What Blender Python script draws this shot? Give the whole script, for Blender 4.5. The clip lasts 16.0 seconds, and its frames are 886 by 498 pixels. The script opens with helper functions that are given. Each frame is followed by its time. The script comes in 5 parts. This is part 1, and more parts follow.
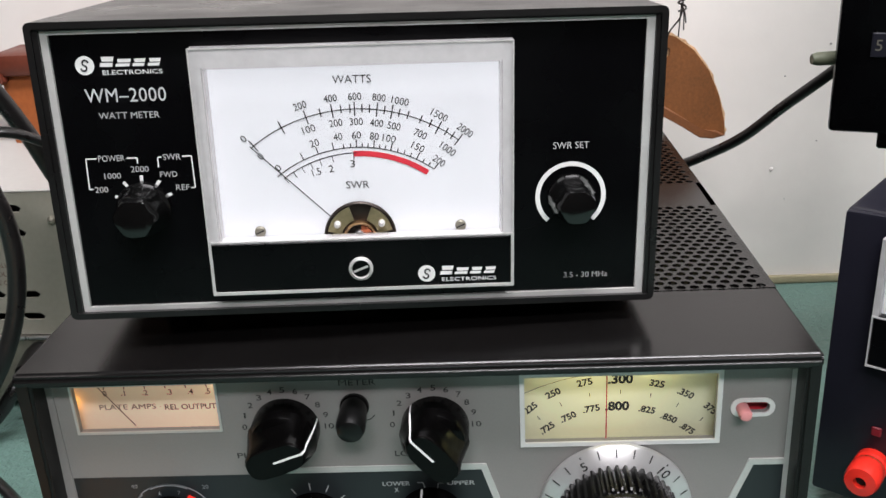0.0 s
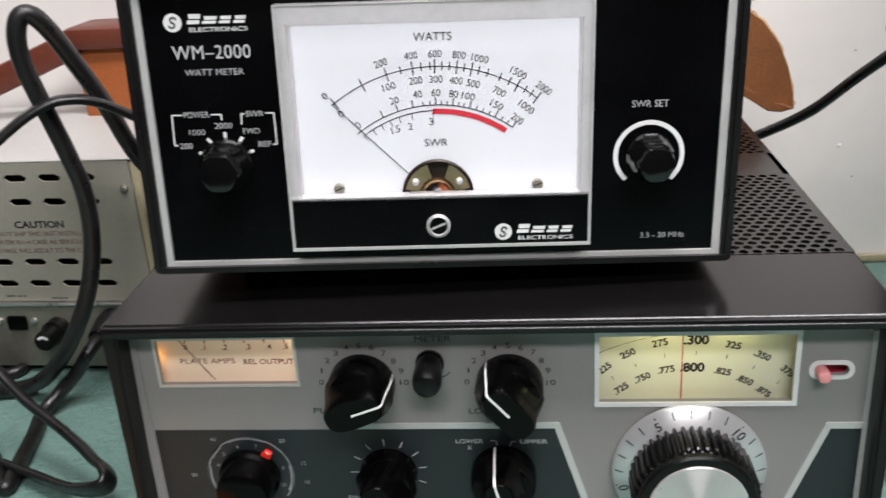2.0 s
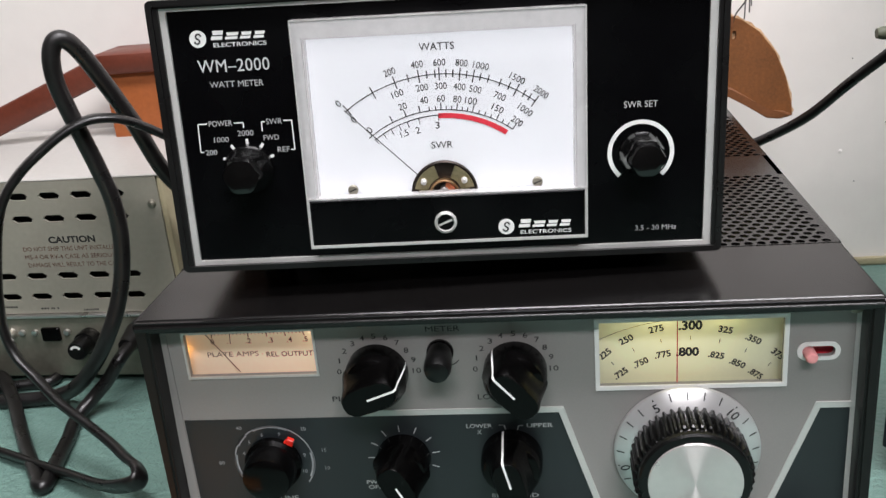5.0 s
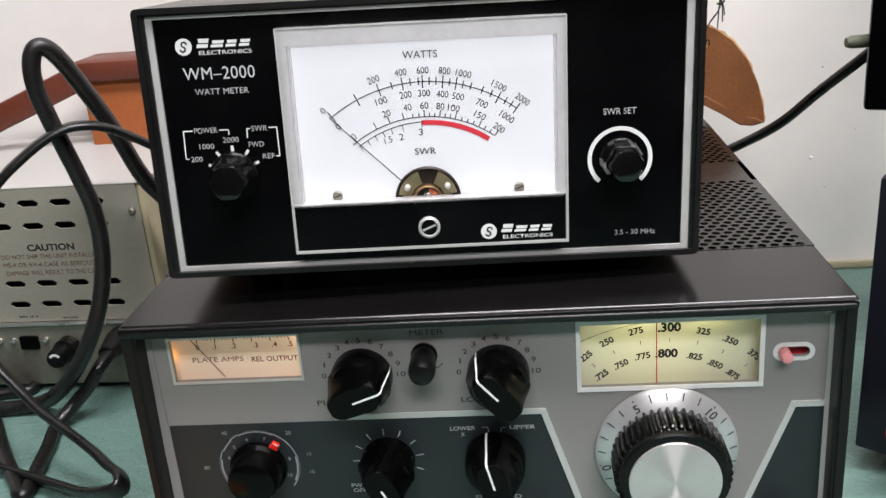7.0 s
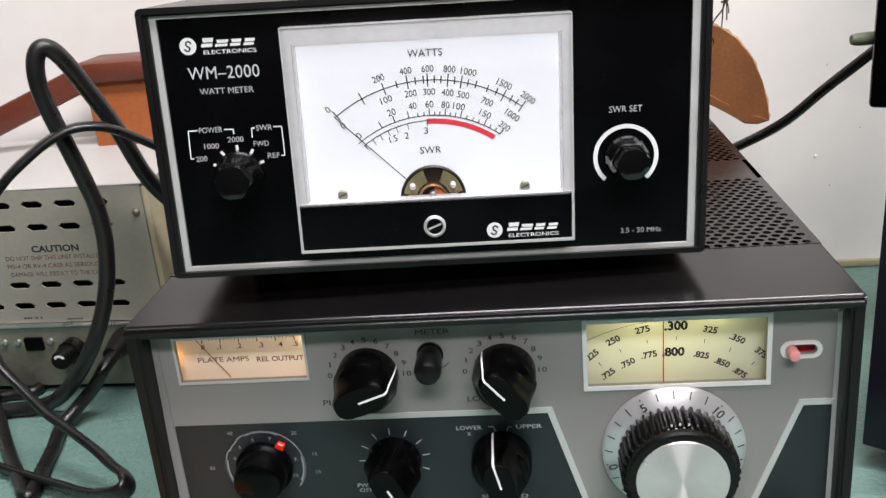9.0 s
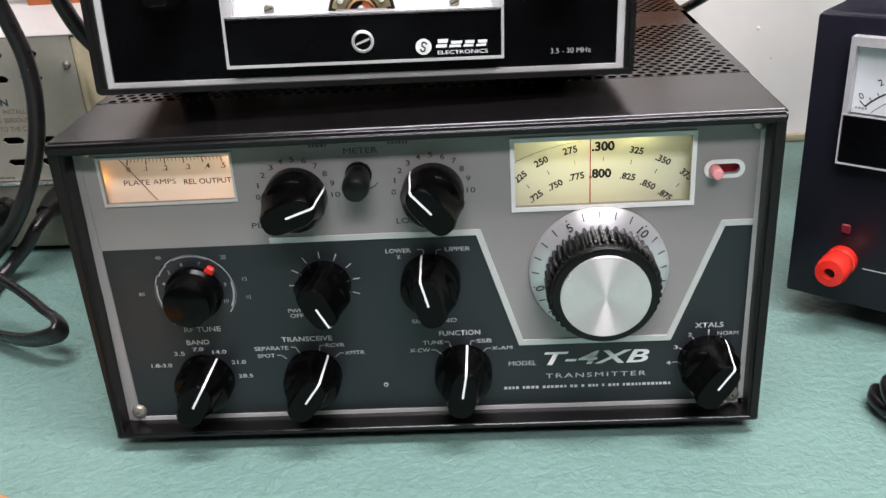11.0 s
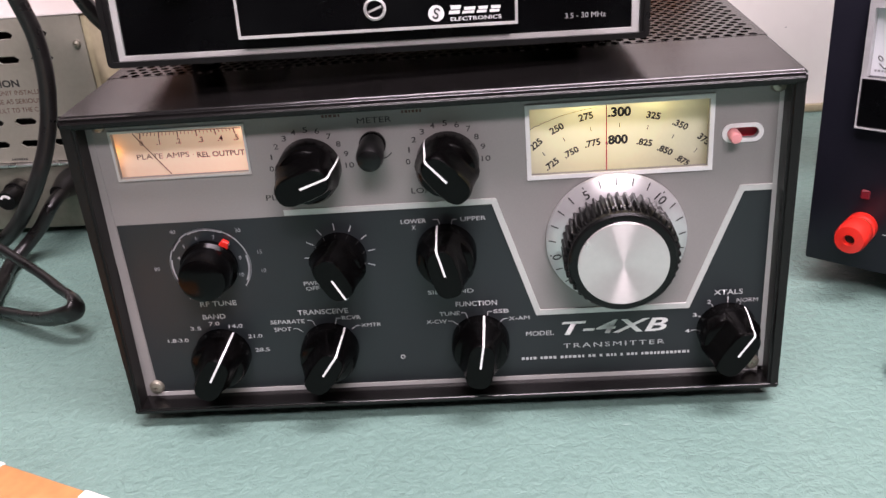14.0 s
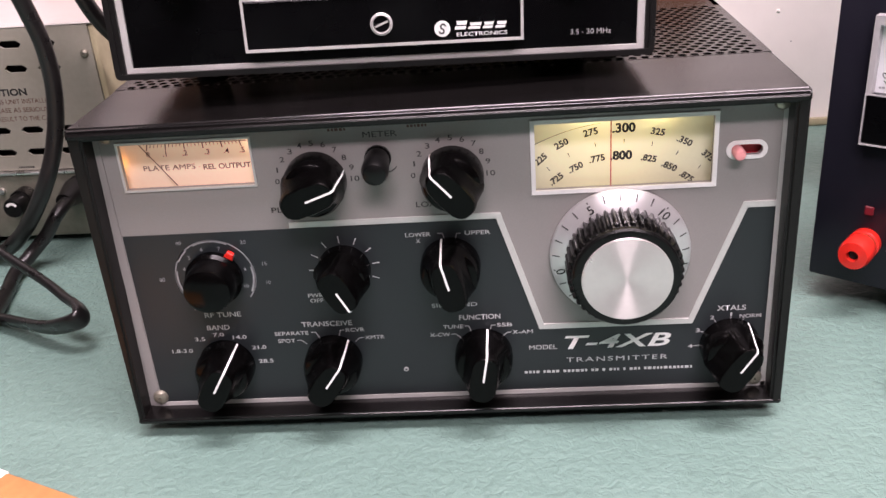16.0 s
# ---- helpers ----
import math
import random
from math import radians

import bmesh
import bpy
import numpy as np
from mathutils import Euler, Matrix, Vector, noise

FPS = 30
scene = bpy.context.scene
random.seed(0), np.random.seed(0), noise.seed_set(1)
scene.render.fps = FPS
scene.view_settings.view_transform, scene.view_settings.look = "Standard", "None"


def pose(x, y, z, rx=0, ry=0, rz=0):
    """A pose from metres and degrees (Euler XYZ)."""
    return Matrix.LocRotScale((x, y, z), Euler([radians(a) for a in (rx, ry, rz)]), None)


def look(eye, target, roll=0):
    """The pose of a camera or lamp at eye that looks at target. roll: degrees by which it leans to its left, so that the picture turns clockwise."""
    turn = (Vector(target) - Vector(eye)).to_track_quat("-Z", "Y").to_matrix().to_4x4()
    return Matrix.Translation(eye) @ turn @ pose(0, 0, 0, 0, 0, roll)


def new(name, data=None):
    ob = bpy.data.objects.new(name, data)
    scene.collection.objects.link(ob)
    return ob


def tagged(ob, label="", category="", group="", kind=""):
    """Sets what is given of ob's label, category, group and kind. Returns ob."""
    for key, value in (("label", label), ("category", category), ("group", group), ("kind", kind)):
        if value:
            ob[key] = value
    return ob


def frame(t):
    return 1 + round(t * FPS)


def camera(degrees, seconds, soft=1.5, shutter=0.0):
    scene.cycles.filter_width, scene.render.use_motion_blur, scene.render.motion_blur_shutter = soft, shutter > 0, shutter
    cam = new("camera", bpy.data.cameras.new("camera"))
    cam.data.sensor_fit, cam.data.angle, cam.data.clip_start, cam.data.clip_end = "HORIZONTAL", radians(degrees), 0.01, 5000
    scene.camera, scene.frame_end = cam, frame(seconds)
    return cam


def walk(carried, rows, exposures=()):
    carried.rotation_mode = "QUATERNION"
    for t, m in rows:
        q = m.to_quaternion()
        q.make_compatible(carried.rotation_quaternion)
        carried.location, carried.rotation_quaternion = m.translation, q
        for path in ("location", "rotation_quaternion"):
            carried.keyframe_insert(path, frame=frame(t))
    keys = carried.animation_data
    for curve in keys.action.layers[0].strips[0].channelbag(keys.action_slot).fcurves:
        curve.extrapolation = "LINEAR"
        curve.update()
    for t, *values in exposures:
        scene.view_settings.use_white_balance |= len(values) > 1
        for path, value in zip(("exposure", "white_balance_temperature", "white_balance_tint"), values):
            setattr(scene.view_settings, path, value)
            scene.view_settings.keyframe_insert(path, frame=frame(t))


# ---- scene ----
cam = camera(51.2, 16.0, 1.5, 0.4)
PATH = [
    (0, (0.028, -0.274, 0.304), (-0.073, 1.58, -0.44), -3.1),
    (0.5, (0.028, -0.273, 0.302), (-0.058, 1.575, -0.458), -2.7),
    (1, (0.028, -0.273, 0.299), (-0.048, 1.574, -0.465), -2.6),
    (1.5, (0.02, -0.274, 0.299), (-0.044, 1.567, -0.48), -2.4),
    (2, (0.017, -0.281, 0.295), (-0.183, 1.559, -0.463), -3.7),
    (2.5, (0.022, -0.293, 0.294), (-0.249, 1.549, -0.436), -4.5),
    (3, (0.02, -0.297, 0.294), (-0.236, 1.546, -0.439), -4.6),
    (3.5, (0.022, -0.299, 0.293), (-0.23, 1.546, -0.438), -5.2),
    (5.8, (0.024, -0.308, 0.293), (-0.203, 1.553, -0.404), -4.9),
    (6, (0.024, -0.308, 0.295), (-0.182, 1.555, -0.405), -4.7),
    (6.5, (0.021, -0.31, 0.295), (-0.172, 1.552, -0.408), -4.7),
    (7, (0.021, -0.312, 0.294), (-0.166, 1.555, -0.399), -4.8),
    (7.5, (0.02, -0.313, 0.296), (-0.171, 1.555, -0.395), -5.0),
    (8, (0.018, -0.311, 0.294), (-0.177, 1.556, -0.396), -5.1),
    (8.2, (0.018, -0.311, 0.294), (-0.177, 1.556, -0.396), -5.1),
    (10.3, (0.032, -0.319, 0.276), (-0.133, 1.549, -0.42), -4.3),
    (10.5, (0.034, -0.324, 0.269), (-0.125, 1.522, -0.486), -4.0),
    (11, (0.029, -0.326, 0.255), (-0.08, 1.482, -0.593), -3.8),
    (11.5, (0.025, -0.323, 0.256), (-0.076, 1.488, -0.587), -4.0),
    (12, (0.025, -0.322, 0.256), (-0.086, 1.489, -0.584), -4.3),
    (12.5, (0.026, -0.323, 0.253), (-0.091, 1.483, -0.598), -4.5),
    (13, (0.025, -0.325, 0.252), (-0.102, 1.475, -0.61), -4.7),
    (13.5, (0.027, -0.325, 0.251), (-0.117, 1.47, -0.619), -5.2),
    (14, (0.027, -0.326, 0.249), (-0.109, 1.466, -0.629), -5.0),
    (14.5, (0.025, -0.324, 0.248), (-0.106, 1.466, -0.634), -4.9),
    (15, (0.024, -0.323, 0.249), (-0.113, 1.469, -0.629), -4.8),
    (15.5, (0.026, -0.323, 0.25), (-0.118, 1.47, -0.625), -4.8),
    (16, (0.027, -0.326, 0.252), (-0.116, 1.472, -0.612), -4.6),
]
EXPOSURES = [(0.0, -0.85, 6520, 5), (8.2, -0.77, 6520, 5), (10.5, -0.57, 6500, 6), (11.0, -0.55, 6450, 8), (12.5, -0.52, 6700, 13), (13.5, -0.44, 6800, 22), (14.5, -0.43, 6820, 25), (16.0, -0.41, 7000, 28)]
walk(cam, [(t, look(eye, target, roll)) for t, eye, target, roll in PATH], EXPOSURES)

# ---- light ----
TZ = 0.009                      # height of the table mat
world = bpy.data.worlds.new("room_world")
world.use_nodes = True
world.node_tree.nodes["Background"].inputs[0].default_value = (0.8, 0.85, 0.9, 1)
world.node_tree.nodes["Background"].inputs[1].default_value = 0.05
scene.world = world


def area_lamp(name, m, sx, sy, watts, colour):
    d = bpy.data.lights.new(name, "AREA")
    d.shape, d.size, d.size_y, d.energy, d.color = "RECTANGLE", sx, sy, watts, colour
    ob = new(name, d)
    ob.matrix_world = m
    return ob


LAMP = (0.985, 0.93, 1.0)
area_lamp("ceiling_lamp_light", look((0.30, -0.30, 1.575), (0.30, -0.30, 0)), 1.2, 0.30, 73, LAMP)
area_lamp("ceiling_lamp_light", look((0.25, -1.35, 1.575), (0.25, -1.35, 0)), 1.2, 0.30, 58, LAMP)


# ---- materials ----
def mat(name, colour, rough=0.5, metal=0.0, var=0.12, scale=40, fine=400, bump=0.0, bscale=600, coat=0.0, rvar=0.1, emit=None, estr=0.0, spec=0.5):
    m = bpy.data.materials.new(name)
    m.use_nodes = True
    nt = m.node_tree
    b = nt.nodes["Principled BSDF"]
    tc = nt.nodes.new("ShaderNodeTexCoord")
    n1 = nt.nodes.new("ShaderNodeTexNoise")
    n1.inputs["Scale"].default_value, n1.inputs["Detail"].default_value = scale, 5
    n2 = nt.nodes.new("ShaderNodeTexNoise")
    n2.inputs["Scale"].default_value, n2.inputs["Detail"].default_value = fine, 3
    for n in (n1, n2):
        nt.links.new(tc.outputs["Object"], n.inputs["Vector"])
    add = nt.nodes.new("ShaderNodeMath")
    add.operation = "ADD"
    nt.links.new(n1.outputs["Fac"], add.inputs[0])
    nt.links.new(n2.outputs["Fac"], add.inputs[1])
    mr = nt.nodes.new("ShaderNodeMapRange")
    mr.inputs["From Min"].default_value, mr.inputs["From Max"].default_value = 0.6, 1.4
    mr.inputs["To Min"].default_value, mr.inputs["To Max"].default_value = 1 - var, 1 + var
    nt.links.new(add.outputs[0], mr.inputs["Value"])
    mix = nt.nodes.new("ShaderNodeVectorMath")
    mix.operation = "SCALE"
    mix.inputs[0].default_value = colour
    nt.links.new(mr.outputs[0], mix.inputs["Scale"])
    nt.links.new(mix.outputs[0], b.inputs["Base Color"])
    rr = nt.nodes.new("ShaderNodeMapRange")
    rr.inputs["From Min"].default_value, rr.inputs["From Max"].default_value = 0.3, 0.7
    rr.inputs["To Min"].default_value, rr.inputs["To Max"].default_value = max(0.02, rough - rvar), min(1, rough + rvar)
    nt.links.new(n1.outputs["Fac"], rr.inputs["Value"])
    nt.links.new(rr.outputs[0], b.inputs["Roughness"])
    b.inputs["Metallic"].default_value = metal
    b.inputs["Specular IOR Level"].default_value = spec
    if coat:
        b.inputs["Coat Weight"].default_value = coat
        b.inputs["Coat Roughness"].default_value = 0.08
    if bump:
        nb = nt.nodes.new("ShaderNodeTexNoise")
        nb.inputs["Scale"].default_value, nb.inputs["Detail"].default_value = bscale, 3
        nt.links.new(tc.outputs["Object"], nb.inputs["Vector"])
        bp = nt.nodes.new("ShaderNodeBump")
        bp.inputs["Strength"].default_value, bp.inputs["Distance"].default_value = bump, 0.0006
        nt.links.new(nb.outputs["Fac"], bp.inputs["Height"])
        nt.links.new(bp.outputs[0], b.inputs["Normal"])
    if emit:
        b.inputs["Emission Color"].default_value = (*emit, 1)
        b.inputs["Emission Strength"].default_value = estr
    return m


M = dict(
    case=mat("dark_brown_case_paint", (0.0044, 0.0040, 0.0039), 0.22, 0, 0.12, 25, 900, 0.012, 1800, rvar=0.03, spec=0.40),
    # case paint made rougher on the sides to suppress the board's reflection
    case_side=mat("matt_case_side_paint", (0.0050, 0.0044, 0.0042), 0.42, 0, 0.15, 25, 900, 0.03, 1800, rvar=0.06, spec=0.32),
    grey=mat("warm_grey_panel_paint", (0.262, 0.250, 0.240), 0.42, 0.0, 0.05, 20, 1500, 0.03, 2500),
    slate=mat("slate_panel_paint", (0.0150, 0.0190, 0.0215), 0.45, 0, 0.08, 20, 1500, 0.03, 2500),
    trim=mat("brushed_trim", (0.62, 0.61, 0.59), 0.38, 0.35, 0.06, 60, 900),
    alu=mat("satin_aluminium", (0.72, 0.70, 0.69), 0.34, 1.0, 0.06, 60, 900),
    white_ink=mat("white_ink", (0.80, 0.80, 0.78), 0.6, 0, 0.03),
    grey_ink=mat("pale_grey_ink", (0.54, 0.55, 0.55), 0.6, 0, 0.06),
    panel_ink=mat("pale_panel_print", (0.46, 0.46, 0.46), 0.6, 0, 0.12, 200, 900),
    # darker and more uneven than the pale grey ink
    dim_ink=mat("darker_grey_ink", (0.30, 0.31, 0.32), 0.6, 0, 0.25, 200, 900),
    black_ink=mat("black_ink", (0.02, 0.02, 0.02), 0.6, 0, 0.05),
    brown_ink=mat("brown_ink", (0.10, 0.04, 0.03), 0.6, 0, 0.05),
    dull_red=mat("dull_red_plastic", (0.16, 0.006, 0.014), 0.5, 0, 0.1),
    red_ink=mat("red_ink", (0.62, 0.03, 0.05), 0.5, 0, 0.05),
    knob=mat("black_phenolic", (0.0012, 0.0011, 0.0011), 0.20, 0, 0.15, 60, 700, 0.02, 900, rvar=0.05, spec=0.14),
    knob_gloss=mat("polished_black_plastic", (0.003, 0.003, 0.003), 0.10, 0, 0.15, 60, 700, rvar=0.03, spec=0.6),
    knurl=mat("black_rubber", (0.0025, 0.0025, 0.0025), 0.30, 0, 0.2, spec=0.28),
    line=mat("white_line_paint", (0.88, 0.88, 0.86), 0.5, 0, 0.03),
    meter_lit=mat("lit_meter_card", (0.80, 0.66, 0.50), 0.7, 0, 0.04, 30, 600, emit=(1.0, 0.62, 0.42), estr=0.32),
    dial_lit=mat("lit_dial_card", (0.64, 0.64, 0.47), 0.6, 0, 0.04, 30, 600, emit=(1.0, 0.85, 0.42), estr=0.27),
    pink=mat("pink_plastic", (0.75, 0.30, 0.30), 0.4, 0, 0.06),
    red=mat("red_plastic", (0.70, 0.025, 0.015), 0.32, 0, 0.06, coat=0.3),
    # near-black colour that stands in for shade inside cases and holes
    dark=mat("dark_inside_shade", (0.015, 0.014, 0.013), 0.8, 0, 0.2),
    swan_case=mat("dark_meter_case_paint", (0.008, 0.0075, 0.0075), 0.32, 0, 0.12, 25, 900, 0.08, 1800, spec=0.4),
    swan_face=mat("black_meter_panel", (0.0016, 0.0016, 0.002), 0.26, 0, 0.1, 30, 900, 0.02, 1500, spec=0.18),
    card=mat("white_meter_card", (0.76, 0.775, 0.80), 0.7, 0, 0.02),
    magnet=mat("dark_magnet_steel", (0.030, 0.022, 0.018), 0.35, 0.6, 0.3, 200, 900),
    olive_brass=mat("olive_brass_plate", (0.30, 0.26, 0.15), 0.42, 0.8, 0.25, 200, 900),
    copper=mat("copper_winding", (0.42, 0.13, 0.06), 0.4, 0.8, 0.25, 300, 1200),
    brass=mat("brass_movement", (0.72, 0.46, 0.24), 0.34, 1.0, 0.2, 300, 900),
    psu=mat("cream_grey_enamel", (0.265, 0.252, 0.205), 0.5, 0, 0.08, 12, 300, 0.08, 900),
    # same cream enamel as the front; overhead light is put into its colour
    psu_top=mat("cream_enamel_lit_top", (0.43, 0.415, 0.39), 0.45, 0, 0.05, 12, 300, 0.05, 900),
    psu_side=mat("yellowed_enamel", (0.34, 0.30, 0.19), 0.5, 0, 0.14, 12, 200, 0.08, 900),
    zinc=mat("zinc_plated_steel", (0.27, 0.255, 0.205), 0.42, 0.7, 0.15, 30, 300),
    navy=mat("blue_black_case_paint", (0.0105, 0.0105, 0.017), 0.40, 0, 0.12, 30, 900, 0.12, 1500, spec=0.3),
    cable=mat("black_cable_jacket", (0.0055, 0.0051, 0.0050), 0.33, 0, 0.25, 60, 500, 0.1, 500),
    cable_grey=mat("grey_black_cable_jacket", (0.010, 0.0092, 0.009), 0.34, 0, 0.25, 60, 500, 0.1, 500),
    leather=mat("orange_brown_leather", (0.30, 0.085, 0.022), 0.5, 0, 0.18, 25, 300, 0.25, 500),
    strap=mat("dark_red_brown_leather", (0.115, 0.026, 0.013), 0.45, 0, 0.2, 25, 300, 0.2, 500),
    strap_tan=mat("dark_tan_leather", (0.17, 0.06, 0.018), 0.6, 0, 0.25, 60, 500, 0.3, 700),
    tan=mat("brown_suede_leather", (0.18, 0.064, 0.015), 0.7, 0, 0.3, 45, 500, 0.3, 700),
    torn=mat("pale_torn_leather_edge", (0.62, 0.40, 0.22), 0.85, 0, 0.35, 120, 700, 0.5, 900),
    wood=mat("orange_varnished_wood", (0.42, 0.19, 0.065), 0.45, 0, 0.2, 20, 200, 0.1, 400),
    wall=mat("off_white_wall_paint", (0.80, 0.760, 0.715), 0.75, 0, 0.03, 5, 60, 0.35, 90),
    # for the unseen walls: kept dark so that little light bounces back
    dark_wall=mat("dark_unseen_wall", (0.030, 0.025, 0.022), 0.5, 0, 0.2, 4, 60),
    ceil=mat("grey_ceiling_board", (0.30, 0.30, 0.29), 0.8, 0, 0.04, 3, 40),
    floor=mat("grey_brown_floor", (0.07, 0.055, 0.045), 0.6, 0, 0.15, 3, 40),
    green_plug=mat("olive_green_plastic", (0.10, 0.11, 0.07), 0.5, 0, 0.15),
    wire=mat("thin_dark_wire", (0.05, 0.045, 0.04), 0.4, 0.6, 0.1),
    chip=mat("chipped_white_paint", (0.75, 0.72, 0.66), 0.7, 0, 0.12),
    lampwhite=mat("lamp_diffuser", (0.9, 0.9, 0.9), 0.6, 0, 0.02, emit=(1, 0.97, 0.93), estr=3.0),
)


def mat_table():
    """Embossed vinyl: fine leathery grain with sparse irregular creases."""
    m = mat("green_embossed_vinyl", (0.138, 0.232, 0.200), 0.42, 0, 0.10, 14, 250, spec=0.35)
    nt = m.node_tree
    b = nt.nodes["Principled BSDF"]
    tc = nt.nodes.new("ShaderNodeTexCoord")

    def noise(scale, detail, distortion, turn, stretch):
        mp = nt.nodes.new("ShaderNodeMapping")
        mp.inputs["Rotation"].default_value = (0, 0, turn)
        mp.inputs["Scale"].default_value = (1, stretch, 1)
        nt.links.new(tc.outputs["Object"], mp.inputs[0])
        n = nt.nodes.new("ShaderNodeTexNoise")
        n.inputs["Scale"].default_value, n.inputs["Detail"].default_value, n.inputs["Distortion"].default_value = scale, detail, distortion
        nt.links.new(mp.outputs[0], n.inputs["Vector"])
        return n.outputs["Fac"]

    def mathnode(op, x, y):
        n = nt.nodes.new("ShaderNodeMath")
        n.operation = op
        for i, v in enumerate((x, y)):
            if isinstance(v, float):
                n.inputs[i].default_value = v
            else:
                nt.links.new(v, n.inputs[i])
        return n.outputs[0]

    crease = mathnode("ABSOLUTE", mathnode("SUBTRACT", noise(135, 2, 0.7, 0.7, 1.15), 0.5), 0.0)
    ridge = mathnode("MINIMUM", mathnode("MULTIPLY", crease, 9.0), 1.0)
    grain = mathnode("MULTIPLY", noise(300, 4, 0.3, 0.0, 1.0), 0.70)
    swell = mathnode("MULTIPLY", noise(150, 2, 0.3, 1.9, 1.1), 0.75)
    height = mathnode("ADD", mathnode("ADD", mathnode("MULTIPLY", ridge, 0.13), grain), swell)
    bp = nt.nodes.new("ShaderNodeBump")
    bp.inputs["Strength"].default_value, bp.inputs["Distance"].default_value = 0.75, 0.0017
    nt.links.new(height, bp.inputs["Height"])
    nt.links.new(bp.outputs[0], b.inputs["Normal"])
    return m


M["table"] = mat_table()


def mat_glass():
    m = bpy.data.materials.new("clear_plastic")
    m.use_nodes = True
    nt = m.node_tree
    nt.nodes.clear()
    out = nt.nodes.new("ShaderNodeOutputMaterial")
    mixs = nt.nodes.new("ShaderNodeMixShader")
    tr = nt.nodes.new("ShaderNodeBsdfTransparent")
    gl = nt.nodes.new("ShaderNodeBsdfGlossy")
    gl.inputs["Roughness"].default_value = 0.05
    fr = nt.nodes.new("ShaderNodeFresnel")
    fr.inputs["IOR"].default_value = 1.25
    nt.links.new(fr.outputs[0], mixs.inputs[0])
    nt.links.new(tr.outputs[0], mixs.inputs[1])
    nt.links.new(gl.outputs[0], mixs.inputs[2])
    nt.links.new(mixs.outputs[0], out.inputs[0])
    return m


M["glass"] = mat_glass()


def mat_bezel():
    """Clear moulded plastic, a little milky: lets most of the light through."""
    m = mat("clear_moulded_plastic", (0.52, 0.51, 0.51), 0.15, 0, 0.10, 60, 300)
    nt = m.node_tree
    b, out = nt.nodes["Principled BSDF"], nt.nodes["Material Output"]
    tr = nt.nodes.new("ShaderNodeBsdfTransparent")
    tr.inputs[0].default_value = (0.92, 0.92, 0.92, 1)
    mx = nt.nodes.new("ShaderNodeMixShader")
    mx.inputs[0].default_value = 0.80
    nt.links.new(tr.outputs[0], mx.inputs[1])
    nt.links.new(b.outputs[0], mx.inputs[2])
    nt.links.new(mx.outputs[0], out.inputs[0])
    return m


M["bezel"] = mat_bezel()


def bulb_behind(m, place, reach, low, high):
    """A lamp bulb behind a translucent card: its glow fades with the distance from the bulb."""
    nt = m.node_tree
    tc = nt.nodes.new("ShaderNodeTexCoord")
    d = nt.nodes.new("ShaderNodeVectorMath")
    d.operation = "DISTANCE"
    d.inputs[1].default_value = place
    nt.links.new(tc.outputs["Object"], d.inputs[0])
    mr = nt.nodes.new("ShaderNodeMapRange")
    mr.interpolation_type = "SMOOTHSTEP"
    for i, v in ((1, 0.0), (2, reach), (3, high), (4, low)):
        mr.inputs[i].default_value = v
    nt.links.new(d.outputs["Value"], mr.inputs[0])
    nt.links.new(mr.outputs[0], nt.nodes["Principled BSDF"].inputs["Emission Strength"])


bulb_behind(M["dial_lit"], (0.066, 0.014, 0.1400), 0.046, 0.06, 0.80)
bulb_behind(M["meter_lit"], (-0.076, 0.014, 0.140), 0.055, 0.22, 0.52)


# ---- building helpers ----
def thing(name, m, label, category, group="", kind=""):
    ob = new(name)
    ob.matrix_world = m
    return tagged(ob, label, category, group, kind)


def part(name, bm, material, parent, label="", smooth=30):
    """Link a bmesh, given in the parent thing's own axes, as one mesh under it."""
    me = bpy.data.meshes.new(name)
    bmesh.ops.recalc_face_normals(bm, faces=bm.faces[:])
    bm.to_mesh(me)
    bm.free()
    return link(name, me, material, parent, label, smooth)


def link(name, me, material, parent, label="", smooth=30):
    me.materials.append(M[material] if isinstance(material, str) else material)
    if smooth:
        me.shade_smooth()
        me.set_sharp_from_angle(angle=radians(smooth))
    ob = new(name, me)
    if parent:
        ob.parent = parent
    if label:
        ob["label"] = label
    return ob


def solid(name, bm, material, m, label, category, kind="", smooth=30):
    """A thing that is one mesh."""
    ob = part(name, bm, material, None, "", smooth)
    ob.matrix_world = m
    return tagged(ob, label, category, "", kind)


def box(x0, x1, y0, y1, z0, z1, bev=0.0, seg=2, bm=None):
    own = bm is None
    bm = bm or bmesh.new()
    vs = [bm.verts.new((x, y, z)) for x in (x0, x1) for y in (y0, y1) for z in (z0, z1)]
    fs = [bm.faces.new([vs[i] for i in q]) for q in ((0, 1, 3, 2), (4, 6, 7, 5), (0, 4, 5, 1), (2, 3, 7, 6), (0, 2, 6, 4), (1, 5, 7, 3))]
    if bev:
        es = {e for f in fs for e in f.edges}
        bmesh.ops.bevel(bm, geom=list(es), offset=bev, segments=seg, affect="EDGES", profile=0.5)
    return bm


